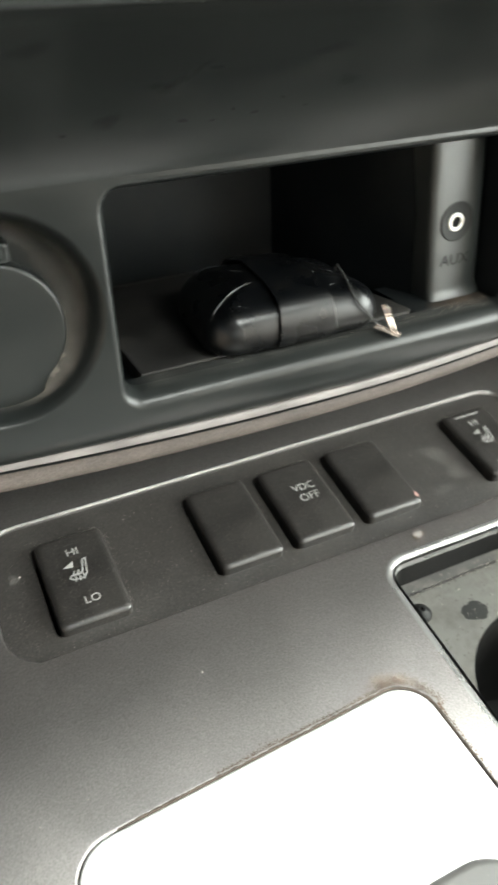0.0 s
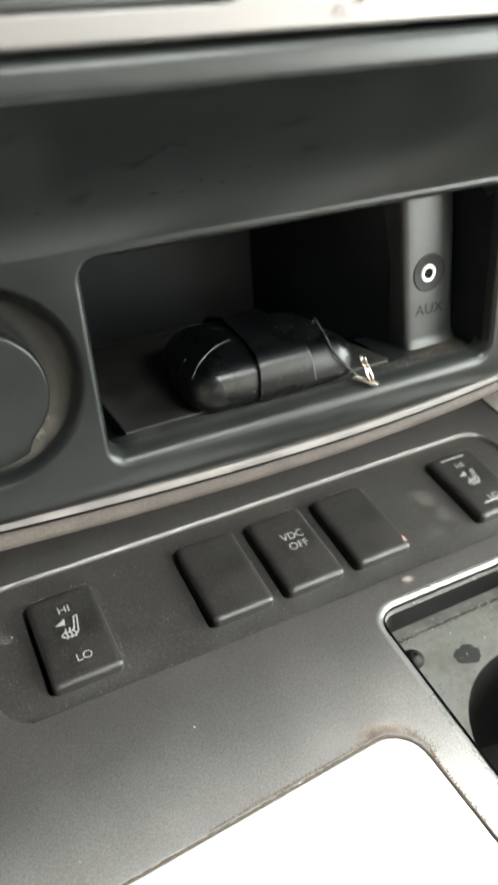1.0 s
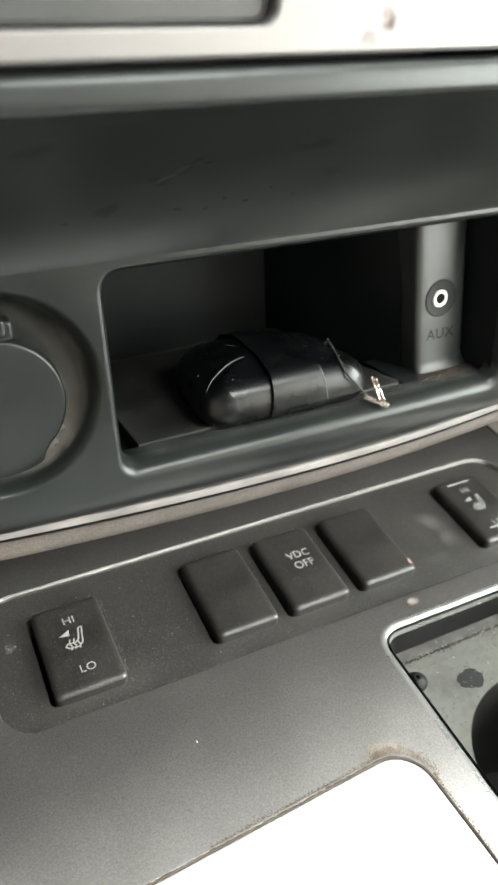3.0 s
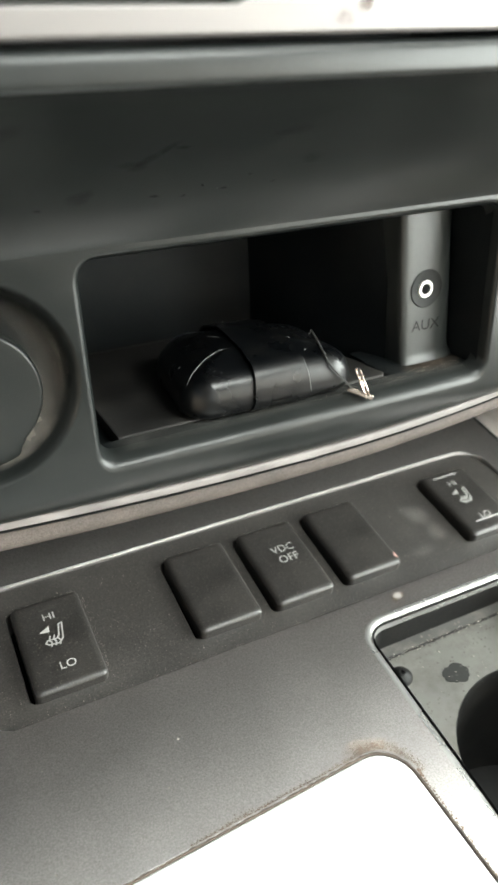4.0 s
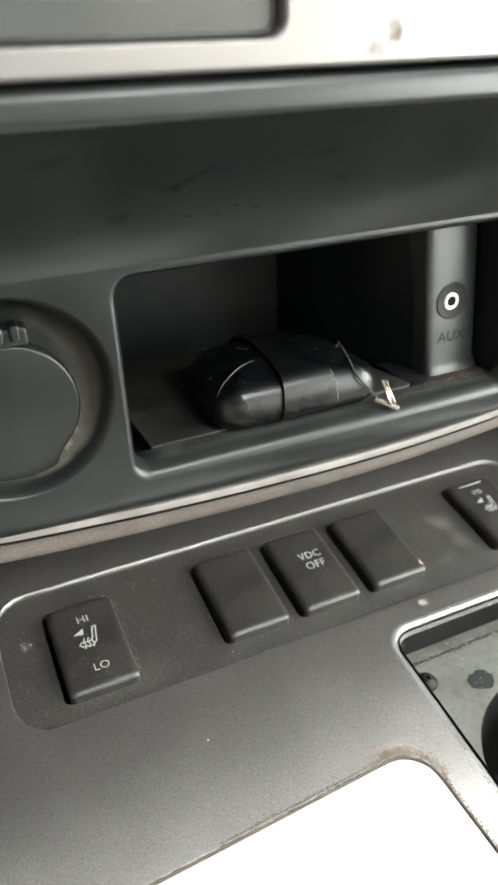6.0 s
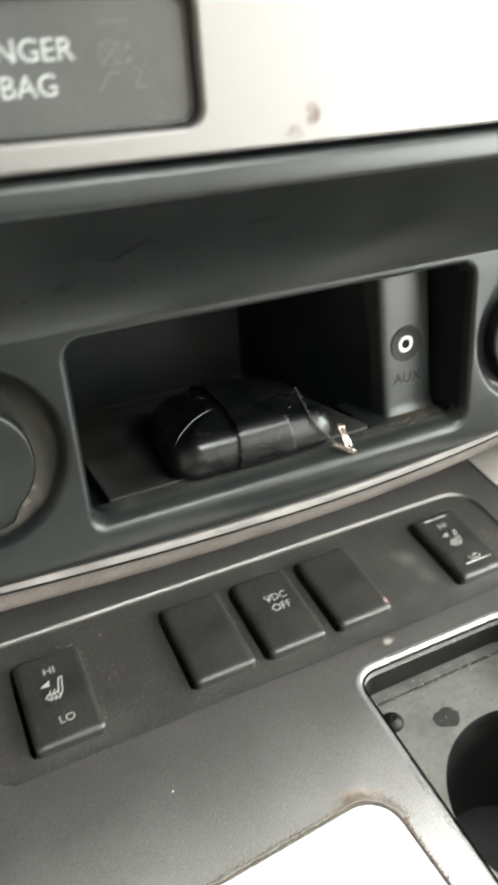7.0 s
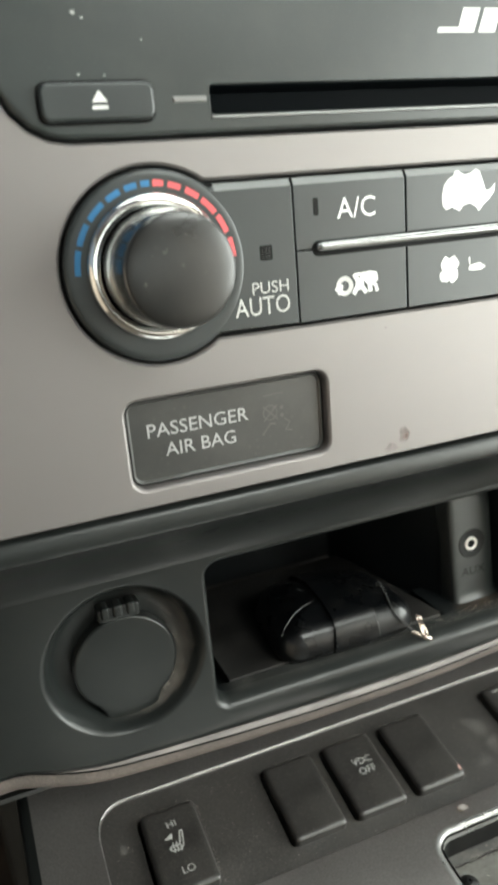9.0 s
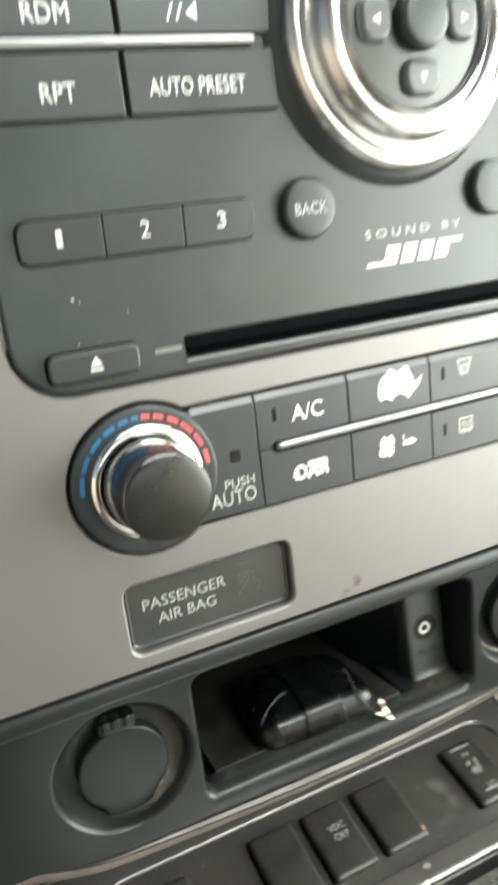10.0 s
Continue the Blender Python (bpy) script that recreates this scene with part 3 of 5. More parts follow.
part("divider_bar", bm, material("bar_metal_dark", (0.22, 0.225, 0.225), 0.24, 0.85, 0.1, 60), climate, "slim dark metal dividing rod", smooth=60)
# knob
knob = lathe([(1.69, 0.02), (1.695, 0.09), (1.675, 0.18), (1.62, 0.25), (1.55, 0.28), (1.47, 0.275), (1.43, 0.25), (1.395, 0.21), (1.375, 0.15)], 96)
for v in knob.verts:
    v.co.x += KX
    v.co.y += KZ
part("knob_ring", knob, chrome, climate, "polished chrome ring")
bm = lathe([(1.37, 0.0), (1.36, 0.3), (1.33, 0.8), (1.29, 1.3), (1.262, 1.62), (1.25, 1.80), (1.238, 1.855), (1.215, 1.875)], 72)
for v in bm.verts:
    v.co.x += KX
    v.co.y += KZ
part("knob_skirt", bm, dark_chrome, climate, "dark chrome skirt of the knob", smooth=60)
bm = lathe([(1.222, 1.80), (1.22, 1.885), (1.205, 1.91), (1.17, 1.93), (1.05, 1.957), (0.85, 1.985), (0.6, 2.006), (0.3, 2.02), (0, 2.025)], 72)
for v in bm.verts:
    v.co.x += KX
    v.co.y += KZ
knob = part("knob", bm, knob_mat, climate, "glossy black round temperature knob", smooth=60)
bm = bmesh.new()
rs = random.Random(11)
for k in range(6):
    a, r = rs.uniform(1.2, 3.4), rs.uniform(0.1, 0.9)
    blot(bm, [ragged(KX + r * math.cos(a), KZ + r * math.sin(a), rs.uniform(0.005, 0.011), rs.uniform(0.006, 0.018), k, 9)], 2.028 + 0.0005 * k)
part("dust", bm, dust_mat, knob, "dust specks")

# ---------------------------------------------------------------- radio
radio = thing("car_radio", on_panel(0, 0), "dark grey car radio with chrome dial and disc slot", "radio")
bm = bmesh.new()
face = inset(RADIO, 0.07)
SLOT = rrect(15.2, 0.66, 0.10, CENTRE, 8.88, 3)
DIALX, DIALZ = CENTRE, 16.75
rg = flat_with_holes(bm, inset(face, 0.12), [list(reversed(SLOT))], 0.10)
rim(bm, rg[0], [(inset(face, 0.05), 0.07), (face, 0.0), (face, -0.8)])
rim(bm, rg[1], [(list(reversed(inset(SLOT, 0.03))), 0.04), (list(reversed(inset(SLOT, 0.035))), 0.0)])
part("face", bm, radio_mat, radio)
bm = bmesh.new()
loft(bm, [(inset(SLOT, 0.03), 0.02), (inset(SLOT, 0.035), -1.2)])
slot_dark = material("slot_dark", (0.003, 0.0046, 0.0062), 0.6, 0.0, 0.1, 60, spec=0.06)
part("slot_throat", bm, slot_dark, radio)
bm = blot(bmesh.new(), [rrect(15.4, 0.8, 0.1, CENTRE, 8.88, 2)], -1.15)
part("slot_back", bm, slot_dark, radio)
bm = slab(rrect(15.2, 0.07, 0.03, CENTRE, 8.505, 3), 0.06, 0.16, 0.025, 3)
part("slot_lip", bm, slot_metal, radio, "pale lip under the disc slot")
bm = slab(rrect(0.8, 0.13, 0.03, 2.32, 8.90, 3), 0.06, 0.13, 0.03, 3)
part("slot_mark", bm, material("dull_mark", (0.13, 0.13, 0.125), 0.5), radio)


def radio_button(u0, u1, v0, v1, r=0.12, top=0.28, name="button"):
    cu, cv = (u0 + u1) / 2, (v0 + v1) / 2
    gap = part("gap", blot(bmesh.new(), [rrect(u1 - u0 + 0.10, v1 - v0 + 0.10, r + 0.04, cu, cv, 4)], 0.104), black_mat, radio)
    bm = slab(rrect(u1 - u0, v1 - v0, r, cu, cv, 4), 0.0, top, min(0.09, r * 0.8))
    return part(name, bm, button_mat, radio), top + 0.004


eject, tw = radio_button(-1.02, 1.46, 8.50, 9.28, 0.20, 0.30, "eject_button")
bm = bmesh.new()
blot(bm, [[(0.07, 8.87), (0.41, 8.87), (0.24, 9.10)], [(0.07, 8.73), (0.41, 8.73), (0.41, 8.80), (0.07, 8.80)]], tw)
part("symbol", bm, white_ink, eject, "white eject symbol")
part("gap", blot(bmesh.new(), [rrect(6.56, 1.16, 0.34, 2.07, 12.10, 5)], 0.104), black_mat, radio)
for txt, u0, u1, tu, rl, rr_ in (("1", -1.16, 0.985, -0.14, 0.30, 0.03), ("2", 1.02, 3.185, 2.12, 0.03, 0.03), ("3", 3.22, 5.30, 4.30, 0.03, 0.30)):
    loop = []
    for cu, cv, r, a0 in ((u1, 12.62, rr_, 0), (u0, 12.62, rl, 90), (u0, 11.58, rl, 180), (u1, 11.58, rr_, 270)):
        sx, sy = (-1 if cu == u1 else 1), (-1 if cv > 12 else 1)
        loop += [(cu + sx * r + r * math.cos(radians(a0 + 15 * k)), cv + sy * r + r * math.sin(radians(a0 + 15 * k))) for k in range(7)]
    bm = slab(loop, 0.0, 0.26, 0.025 if txt == "2" else 0.025, 3)
    for v in bm.verts:
        if v.co.z > 0.1:
            v.co.z += 0.09 * (v.co.y - 12.1)
    b = part("preset_button", bm, button_mat, radio)
    wd = 0.075 if txt == "1" else 0.13
    ob = lettering(txt, tu - wd, tu + wd, 11.95, 12.36, 0.27, white_ink, b)
    for v in ob.data.vertices:
        v.co.z += 0.09 * (v.co.y - 0.121)
for txt, u0, u1, v0, v1, t0, t1, h0, h1 in (("RPT", -1.2, 2.1, 14.88, 16.38, 0.04, 0.90, 15.28, 15.70), ("AUTO PRESET", 2.2, 6.4, 14.88, 16.38, 2.78, 5.46, 15.33, 15.72), ("RDM", -1.2, 2.1, 16.72, 18.2, -0.08, 1.03, 17.02, 17.45), ("", 2.2, 6.4, 16.72, 18.2, 0, 0, 0, 0)):
    b, tw = radio_button(u0, u1, v0, v1, 0.08, 0.24)
    if txt:
        lettering(txt, t0, t1, h0, h1, tw, white_ink, b)
    else:
        bm = bmesh.new()
        stroke(bm, [(3.5, 17.05), (3.65, 17.4)], 0.06, tw)
        stroke(bm, [(3.75, 17.05), (3.9, 17.4)], 0.06, tw + 0.001)
        blot(bm, [[(4.0, 17.2), (4.3, 17.02), (4.3, 17.46)]], tw + 0.002)
        part("symbol", bm, white_ink, b)
bm = slab(rrect(6.9, 0.20, 0.06, 2.35, 16.56, 3), 0.1, 0.42, 0.08)
part("bar", bm, material("bar_metal", (0.31, 0.315, 0.315), 0.36, 0.7, 0.08, 60), radio, "pale metal bar between the buttons")


def round_button(u, v, r, text, tag):
    bm = lathe([(r + 0.07, 0.105), (r + 0.02, 0.06)], 40)
    for q in bm.verts:
        q.co.x += u
        q.co.y += v
    part("gap", bm, black_mat, radio)
    bm = lathe([(r, 0.0), (r, 0.30), (r * 0.96, 0.40), (r * 0.86, 0.44), (r * 0.5, 0.45), (0, 0.45)], 40)
    for q in bm.verts:
        q.co.x += u
        q.co.y += v
    b = part("round_button", bm, button_mat, radio, tag, smooth=50)
    lettering(text, u - 0.52, u + 0.52, v - 0.16, v + 0.16, 0.456, grey_ink, b)


round_button(7.02, 12.18, 0.86, "BACK", "round back button")
bm = lathe([(0.86, 0.0), (0.86, 0.30), (0.82, 0.40), (0.74, 0.44), (0, 0.45)], 40)
for q in bm.verts:
    q.co.x += 2 * CENTRE - 7.02
    q.co.y += 12.18
part("round_button", bm, button_mat, radio, "round button beside the dial", smooth=50)
bm = bmesh.new()
for k, (u, v, r) in enumerate(((-0.05, 10.62, 0.05), (0.12, 10.52, 0.03), (-0.1, 9.45, 0.03), (0.45, 9.42, 0.02), (1.35, 10.1, 0.018))):
    blot(bm, [ragged(u, v, r, r * 0.7, k + 70, 9, 0.5)], 0.104 + 0.0005 * k)
part("chips", bm, grey_ink, radio, "tiny pale chips in the paint")
# maker's mark as plain shapes
lettering("S O U N D   B Y", 8.98, 12.60, 11.08, 11.33, 0.108, grey_ink, radio, bold=0.01)
bm = bmesh.new()
blot(bm, [[(8.95, 10.24), (9.6, 10.24), (9.66, 10.36), (9.01, 10.36)]], 0.108)
for u in (9.55, 10.20, 10.85, 11.50):
    blot(bm, [[(u, 10.24), (u + 0.52, 10.24), (u + 0.72, 10.80), (u + 0.2, 10.80)]], 0.109)
blot(bm, [[(12.0, 10.66), (12.62, 10.66), (12.68, 10.80), (12.05, 10.80)]], 0.108)
part("logo", bm, white_ink, radio, "slanted white maker's mark")
pad_mat = material("pad_plastic", (0.047, 0.050, 0.0495), 0.30, 0.0, 0.10, 40, 0.04, 1800)
# dial
bm = lathe([(4.25, 0.08), (4.2, 0.16), (4.0, 0.30), (3.85, 0.34)], 80)
for q in bm.verts:
    q.co.x += DIALX
    q.co.y += DIALZ
part("dial_base", bm, radio_mat, radio, "round raised base of the dial")
bm = lathe([(3.86, 0.30), (3.84, 0.62), (3.74, 0.80), (3.58, 0.86), (3.42, 0.80), (3.30, 0.66), (3.22, 0.72), (3.12, 1.05), (2.98, 1.30), (2.80, 1.40), (2.62, 1.36), (2.52, 1.24), (2.44, 1.30), (2.36, 1.34), (2.28, 1.26), (2.24, 1.0)], 80)
for q in bm.verts:
    q.co.x += DIALX
    q.co.y += DIALZ
dial = part("dial", bm, soft_chrome, radio, "stepped polished chrome dial", smooth=50)
bm = lathe([(2.26, 1.0), (2.24, 1.10), (2.1, 1.16), (1.0, 1.2), (0, 1.2)], 64)
for q in bm.verts:
    q.co.x += DIALX
    q.co.y += DIALZ
part("dial_pad", bm, pad_mat, dial, "grey cross pad", smooth=50)
for u, v, w_, h_ in ((-1.45, 0.0, 1.1, 1.15), (1.45, 0.0, 1.1, 1.15), (0, -1.45, 1.3, 1.0), (0, 1.45, 1.3, 1.0)):
    bm = slab(rrect(w_, h_, 0.42, DIALX + u, DIALZ + v, 6), 1.1, 1.40, 0.2, 5)
    s = 0.16
    d = Vector((u, v)).normalized()
    p = Vector((-d.y, d.x))
    c = Vector((DIALX + u, DIALZ + v))
    part("pad_button", bm, pad_mat, dial)
    part("arrow", blot(bmesh.new(), [[tuple(c + d * s), tuple(c - d * s * 0.6 + p * s * 0.8), tuple(c - d * s * 0.6 - p * s * 0.8)]], 1.405), white_ink, dial)
bm = lathe([(0.80, 1.15), (0.80, 1.5), (0.74, 1.62), (0.6, 1.66), (0, 1.66)], 40)
for q in bm.verts:
    q.co.x += DIALX
    q.co.y += DIALZ
part("enter_button", bm, button_mat, dial, "round grey centre button", smooth=50)

# ---------------------------------------------------------------- lower fascia
FY = 5.85
fascia = thing("lower_fascia", PLAIN, "charcoal grained plastic fascia with an open storage pocket, dusty", "dashboard fascia")
FL, FR = -5.6, 26.4
POCKET = rrect(14.5, 5.95, 0.55, CENTRE, -8.50)
SOCK = circle(2.85, -0.10, -8.45, 48)
SOCKR = circle(2.85, 20.9, -8.45, 48)


def face_map(bm):
    """Turns outlines drawn as (x, z, -y) into dashboard axes."""
    for v in bm.verts:
        v.co = (v.co.x, -v.co.z, v.co.y)
    return bm


bm = bmesh.new()
zt, zb = -5.22, -12.14
TUCK = [(FY, zb), (5.90, -12.46), (6.03, -12.78), (6.24, -13.04), (6.46, -13.20), (6.66, -13.27)]


def rise(x):
    """How far the lower edge of the fascia climbs towards its ends."""
    return min(0.85, (0.0037 if x < 11 else 0.0069) * (x - 11) ** 2)


def corner(x):
    """Extra climb of the rounded corner at the driver's end."""
    return min(0.7, 0.055 * max(0.0, -0.6 - x) ** 2)


outer = [(FL + (FR - FL) * i / 48, zb + corner(FL + (FR - FL) * i / 48)) for i in range(49)] + [(FR, zt), (FL, zt)]
def lip(side, low):
    return list(reversed(rrect(14.5 + 2 * side, 5.95 + side + low, 0.55 + side, CENTRE, -8.50 + (side - low) / 2)))


rg = flat_with_holes(bm, outer, [lip(0.20, 0.46), list(reversed(inset(SOCK, -0.15))), list(reversed(inset(SOCKR, -0.15)))], -FY)
P = lambda d: list(reversed(inset(POCKET, d)))
rim(bm, rg[1], [(lip(0.16, 0.39), -FY - 0.004), (lip(0.11, 0.29), -FY - 0.028), (lip(0.055, 0.18), -FY - 0.08), (lip(0.02, 0.08), -FY - 0.20), (P(0.0), -FY - 0.34), (P(0.07), -FY - 0.46), (P(0.09), -FY - 0.7)])
for r_, c_ in ((rg[2], (-0.10, -8.45)), (rg[3], (20.9, -8.45))):
    K = lambda r: list(reversed(circle(r, c_[0], c_[1], 48)))
    rim(bm, r_, [(K(2.90), -FY - 0.05), (K(2.78), -FY - 0.22), (K(2.68), -FY - 0.55), (K(2.55), -FY - 0.95), (K(2.3), -FY - 1.2), (K(1.95), -FY - 1.25), (K(1.0), -FY - 1.27), (K(0.1), -FY - 1.28)])
face_map(bm)
# scooped upper part, rolled lip under the silver panel and tucked lower edge
SCOOP = [(0.9, -0.66), (0.35, -0.69), (0.14, -0.73), (0.05, -0.80), (0.01, -0.92), (-0.01, -1.08), (-0.01, -1.24), (0.015, -1.32), (0.07, -1.37), (0.17, -1.405), (0.50, -1.46), (1.2, -1.68), (2.2, -2.10), (3.2, -2.62), (4.0, -3.12), (4.65, -3.62), (5.15, -4.10), (5.48, -4.52), (5.70, -4.88), (5.81, -5.08), (FY, zt)]
def sweep(bm, prof, x0, x1, n, sag=None):
    rows = []
    for i in range(n + 1):
        x = x0 + (x1 - x0) * i / n
        rows.append([bm.verts.new((x, y, z + (sag(x, k) if sag else 0))) for k, (y, z) in enumerate(prof)])
    for a, b in zip(rows, rows[1:]):
        for k in range(len(prof) - 1):
            bm.faces.new((a[k], b[k], b[k + 1], a[k + 1]))
    return rows


sweep(bm, SCOOP, FL, FR, 24)
sweep(bm, TUCK, FL, FR, 48, lambda x, k: rise(x) * k / 5 + corner(x))
# rounded ends
for x_, s_ in ((FL, -1), (FR, 1)):
    prof = SCOOP + TUCK
    cols = []
    for i in range(7):
        a = math.pi / 2 * i / 6
        cols.append([bm.verts.new((x_ + s_ * 1.1 * math.sin(a), y + 1.1 * (1 - math.cos(a)), z + (rise(x_) * max(0, k - len(SCOOP)) / 5 + (corner(x_) if k >= len(SCOOP) else 0.0)))) for k, (y, z) in enumerate(prof)])
    for a, b in zip(cols, cols[1:]):
        for k in range(len(prof) - 1):
            bm.faces.new((a[k], b[k], b[k + 1], a[k + 1]))
bmesh.ops.remove_doubles(bm, verts=bm.verts, dist=0.002)
part("fascia_body", bm, fascia_mat, fascia, smooth=50)

# pocket lining
bm = bmesh.new()
def quad(*p):
    bm.faces.new([bm.verts.new(q) for q in p])
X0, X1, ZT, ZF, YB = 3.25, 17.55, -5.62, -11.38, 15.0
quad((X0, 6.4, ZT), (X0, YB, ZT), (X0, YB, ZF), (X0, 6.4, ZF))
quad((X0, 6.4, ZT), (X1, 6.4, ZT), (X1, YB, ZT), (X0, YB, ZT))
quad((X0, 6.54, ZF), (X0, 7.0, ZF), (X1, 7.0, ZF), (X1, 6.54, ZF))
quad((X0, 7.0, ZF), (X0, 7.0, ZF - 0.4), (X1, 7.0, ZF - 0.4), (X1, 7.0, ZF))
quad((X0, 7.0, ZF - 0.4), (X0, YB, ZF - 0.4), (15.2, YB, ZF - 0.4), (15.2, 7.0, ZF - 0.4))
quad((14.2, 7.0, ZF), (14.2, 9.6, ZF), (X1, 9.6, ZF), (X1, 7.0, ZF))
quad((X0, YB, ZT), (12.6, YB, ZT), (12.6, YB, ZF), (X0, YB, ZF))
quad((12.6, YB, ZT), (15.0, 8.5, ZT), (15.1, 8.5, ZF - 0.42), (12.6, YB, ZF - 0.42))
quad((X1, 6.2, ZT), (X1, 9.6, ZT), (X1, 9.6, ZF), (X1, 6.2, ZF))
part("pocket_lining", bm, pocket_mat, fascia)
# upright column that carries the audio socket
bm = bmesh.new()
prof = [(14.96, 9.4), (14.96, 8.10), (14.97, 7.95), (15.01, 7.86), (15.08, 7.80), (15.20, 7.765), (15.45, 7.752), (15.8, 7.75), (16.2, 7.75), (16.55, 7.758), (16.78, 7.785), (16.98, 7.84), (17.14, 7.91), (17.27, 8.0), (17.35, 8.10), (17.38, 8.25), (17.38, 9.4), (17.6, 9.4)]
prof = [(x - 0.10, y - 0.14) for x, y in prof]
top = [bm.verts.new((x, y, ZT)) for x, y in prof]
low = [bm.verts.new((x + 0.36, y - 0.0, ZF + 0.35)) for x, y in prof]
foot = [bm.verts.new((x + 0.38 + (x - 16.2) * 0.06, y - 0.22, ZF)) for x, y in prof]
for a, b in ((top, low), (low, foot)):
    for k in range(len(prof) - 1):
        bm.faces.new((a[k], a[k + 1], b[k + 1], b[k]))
# column brightened by colour against the fascia round it
part("socket_column", bm, column_lit_mat, fascia, smooth=60)
# rubber mat on the pocket floor
mat_ = thing("pocket_mat", PLAIN, "dusty grey rubber mat lying in the storage pocket", "mat")
bm = bmesh.new()
loop = [(3.98, 7.02), (13.95, 7.04), (14.1, 7.2), (13.0, 14.6), (3.95, 14.6)]
loft(bm, [(loop, ZF - 0.4), (loop, -11.33), (inset(loop, 0.03), -11.30), (inset(loop, 0.08), -11.29)], True)
part("mat_body", bm, mat_rubber, mat_)

# audio socket
jack = thing("audio_socket", on_panel(16.11, -8.61, 7.605), "round metal audio socket in a collar darkened like a recess", "socket")
# flush disc; its dark colour paints the shade of a sunken dish
part("collar", lathe([(0.70, 0.0), (0.695, 0.022), (0.67, 0.03), (0.63, 0.024), (0.50, 0.012), (0.25, 0.006)], 48), material("collar_dish_shade", (0.0050, 0.0058, 0.0058), 0.45, 0.0, 0.2, 90, spec=0.35), jack, smooth=60)
nut = lathe([(0.32, -0.02), (0.32, 0.05), (0.30, 0.075), (0.215, 0.075), (0.19, 0.05), (0.185, 0.0)], 40)
hole = lathe([(0.188, 0.05), (0.185, 0.012), (0, 0.010)], 24)
for bm in (nut, hole):
    bmesh.ops.translate(bm, verts=bm.verts, vec=(-0.06, 0.0, 0.0))
part("nut", nut, material("nickel", (0.86, 0.84, 0.80), 0.42, 0.6, 0.05, 200), jack, "bright metal ring")
part("hole", hole, black_mat, jack)
# flat letters; the darker colour stands for the shade of their relief
lettering("AUX", -0.55, 0.72, -1.56, -1.16, 0.016, material("relief_shade_letters", (0.0115, 0.013, 0.0125), 0.55, spec=0.2), jack, label="moulded letters drawn flat, relief shade as darker colour")

# caps of the two power sockets
def socket_cap(x, label):
    cap = thing("socket_cap", on_panel(x, -8.95, FY + 0.80), label, "socket cap", "caps of the power sockets")
    loop = []
    for k in range(61):
        a = radians(-50 + 280 * k / 60)
        loop.append((1.91 * math.cos(a), 1.91 * math.sin(a)))
    loop += [(-1.05, -1.75), (-0.95, -2.15), (-0.6, -2.36), (0.0, -2.42), (0.6, -2.36), (0.95, -2.15), (1.05, -1.75)]
    part("lid", slab(loop, -0.4, 0.12, 0.12, 4, dome=0.05), fascia_mat, cap, smooth=50)
    part("hinge", slab(rrect(1.55, 0.56, 0.12, 0.0, 2.12, 4), -0.4, 0.18, 0.12), fascia_mat, cap)
    for u, w_ in ((-0.5, 0.30), (-0.05, 0.34), (0.42, 0.30)):
        part("hinge_knuckle", slab(rrect(w_, 0.48, 0.10, u, 2.24, 4), -0.3, 0.30, 0.10), fascia_mat, cap)
    return cap


socket_cap(0.0, "charcoal plastic power socket cap with pull tab, dusty")
cap = socket_cap(21.4, "charcoal power socket cap in a black dusty recess")
part("recess", lathe([(2.755, 0.41), (2.70, 0.29), (2.58, -0.05), (2.34, -0.32), (2.05, -0.38)], 64), black_mat, cap, "black recess round the cap", smooth=60).location = (-0.005, 0.005, 0.0)

# pale trim and vinyl roll under the fascia
trim = thing("fascia_trim", PLAIN, "thin pale trim line along the lower edge of the fascia", "trim")
bm = bmesh.new()
TR = [(6.68, -13.26), (6.54, -13.27), (6.46, -13.29), (6.42, -13.34), (6.42, -13.51), (6.45, -13.57), (6.53, -13.60), (7.2, -13.60)]
sweep(bm, TR, FL - 0.6, FR + 0.6, 60, lambda x, k: rise(x) + corner(x))
part("trim_body", bm, trim_mat, trim, smooth=60)
# black strip that paints the shade between trim and vinyl roll
bm = bmesh.new()
sweep(bm, [(6.62, -13.58), (6.50, -13.61), (6.47, -13.65), (6.52, -13.71), (7.2, -13.76)], FL - 0.6, FR + 0.6, 60, lambda x, k: rise(x) + corner(x))
part("trim_shade", bm, black_mat, trim, "black strip standing for the shade under the trim", smooth=60)
roll = thing("vinyl_roll", PLAIN, "beige grained vinyl roll under the fascia trim", "trim")
bm = bmesh.new()
pts = [(x, 7.66, -14.36 + rise(x) * 0.9 + corner(x)) for x in [FL - 0.5 + (FR - FL + 1) * k / 40 for k in range(41)]]
tube(bm, pts, lambda f: 0.56 - 0.10 * f, 18)
part("roll_body", bm, beige_mat, roll, smooth=60)
bm = bmesh.new()
sweep(bm, [(7.5, -13.7), (8.0, -14.3), (11.6, -16.6)], FL - 0.6, FR + 0.6, 8)
part("underside", bm, cabin_dark, roll, "dark underside behind the roll")

# ---------------------------------------------------------------- key fob
fob = thing("key_fob", pose(0, 0, 0) @ DASH, "glossy black scuffed car key case with split ring", "key")


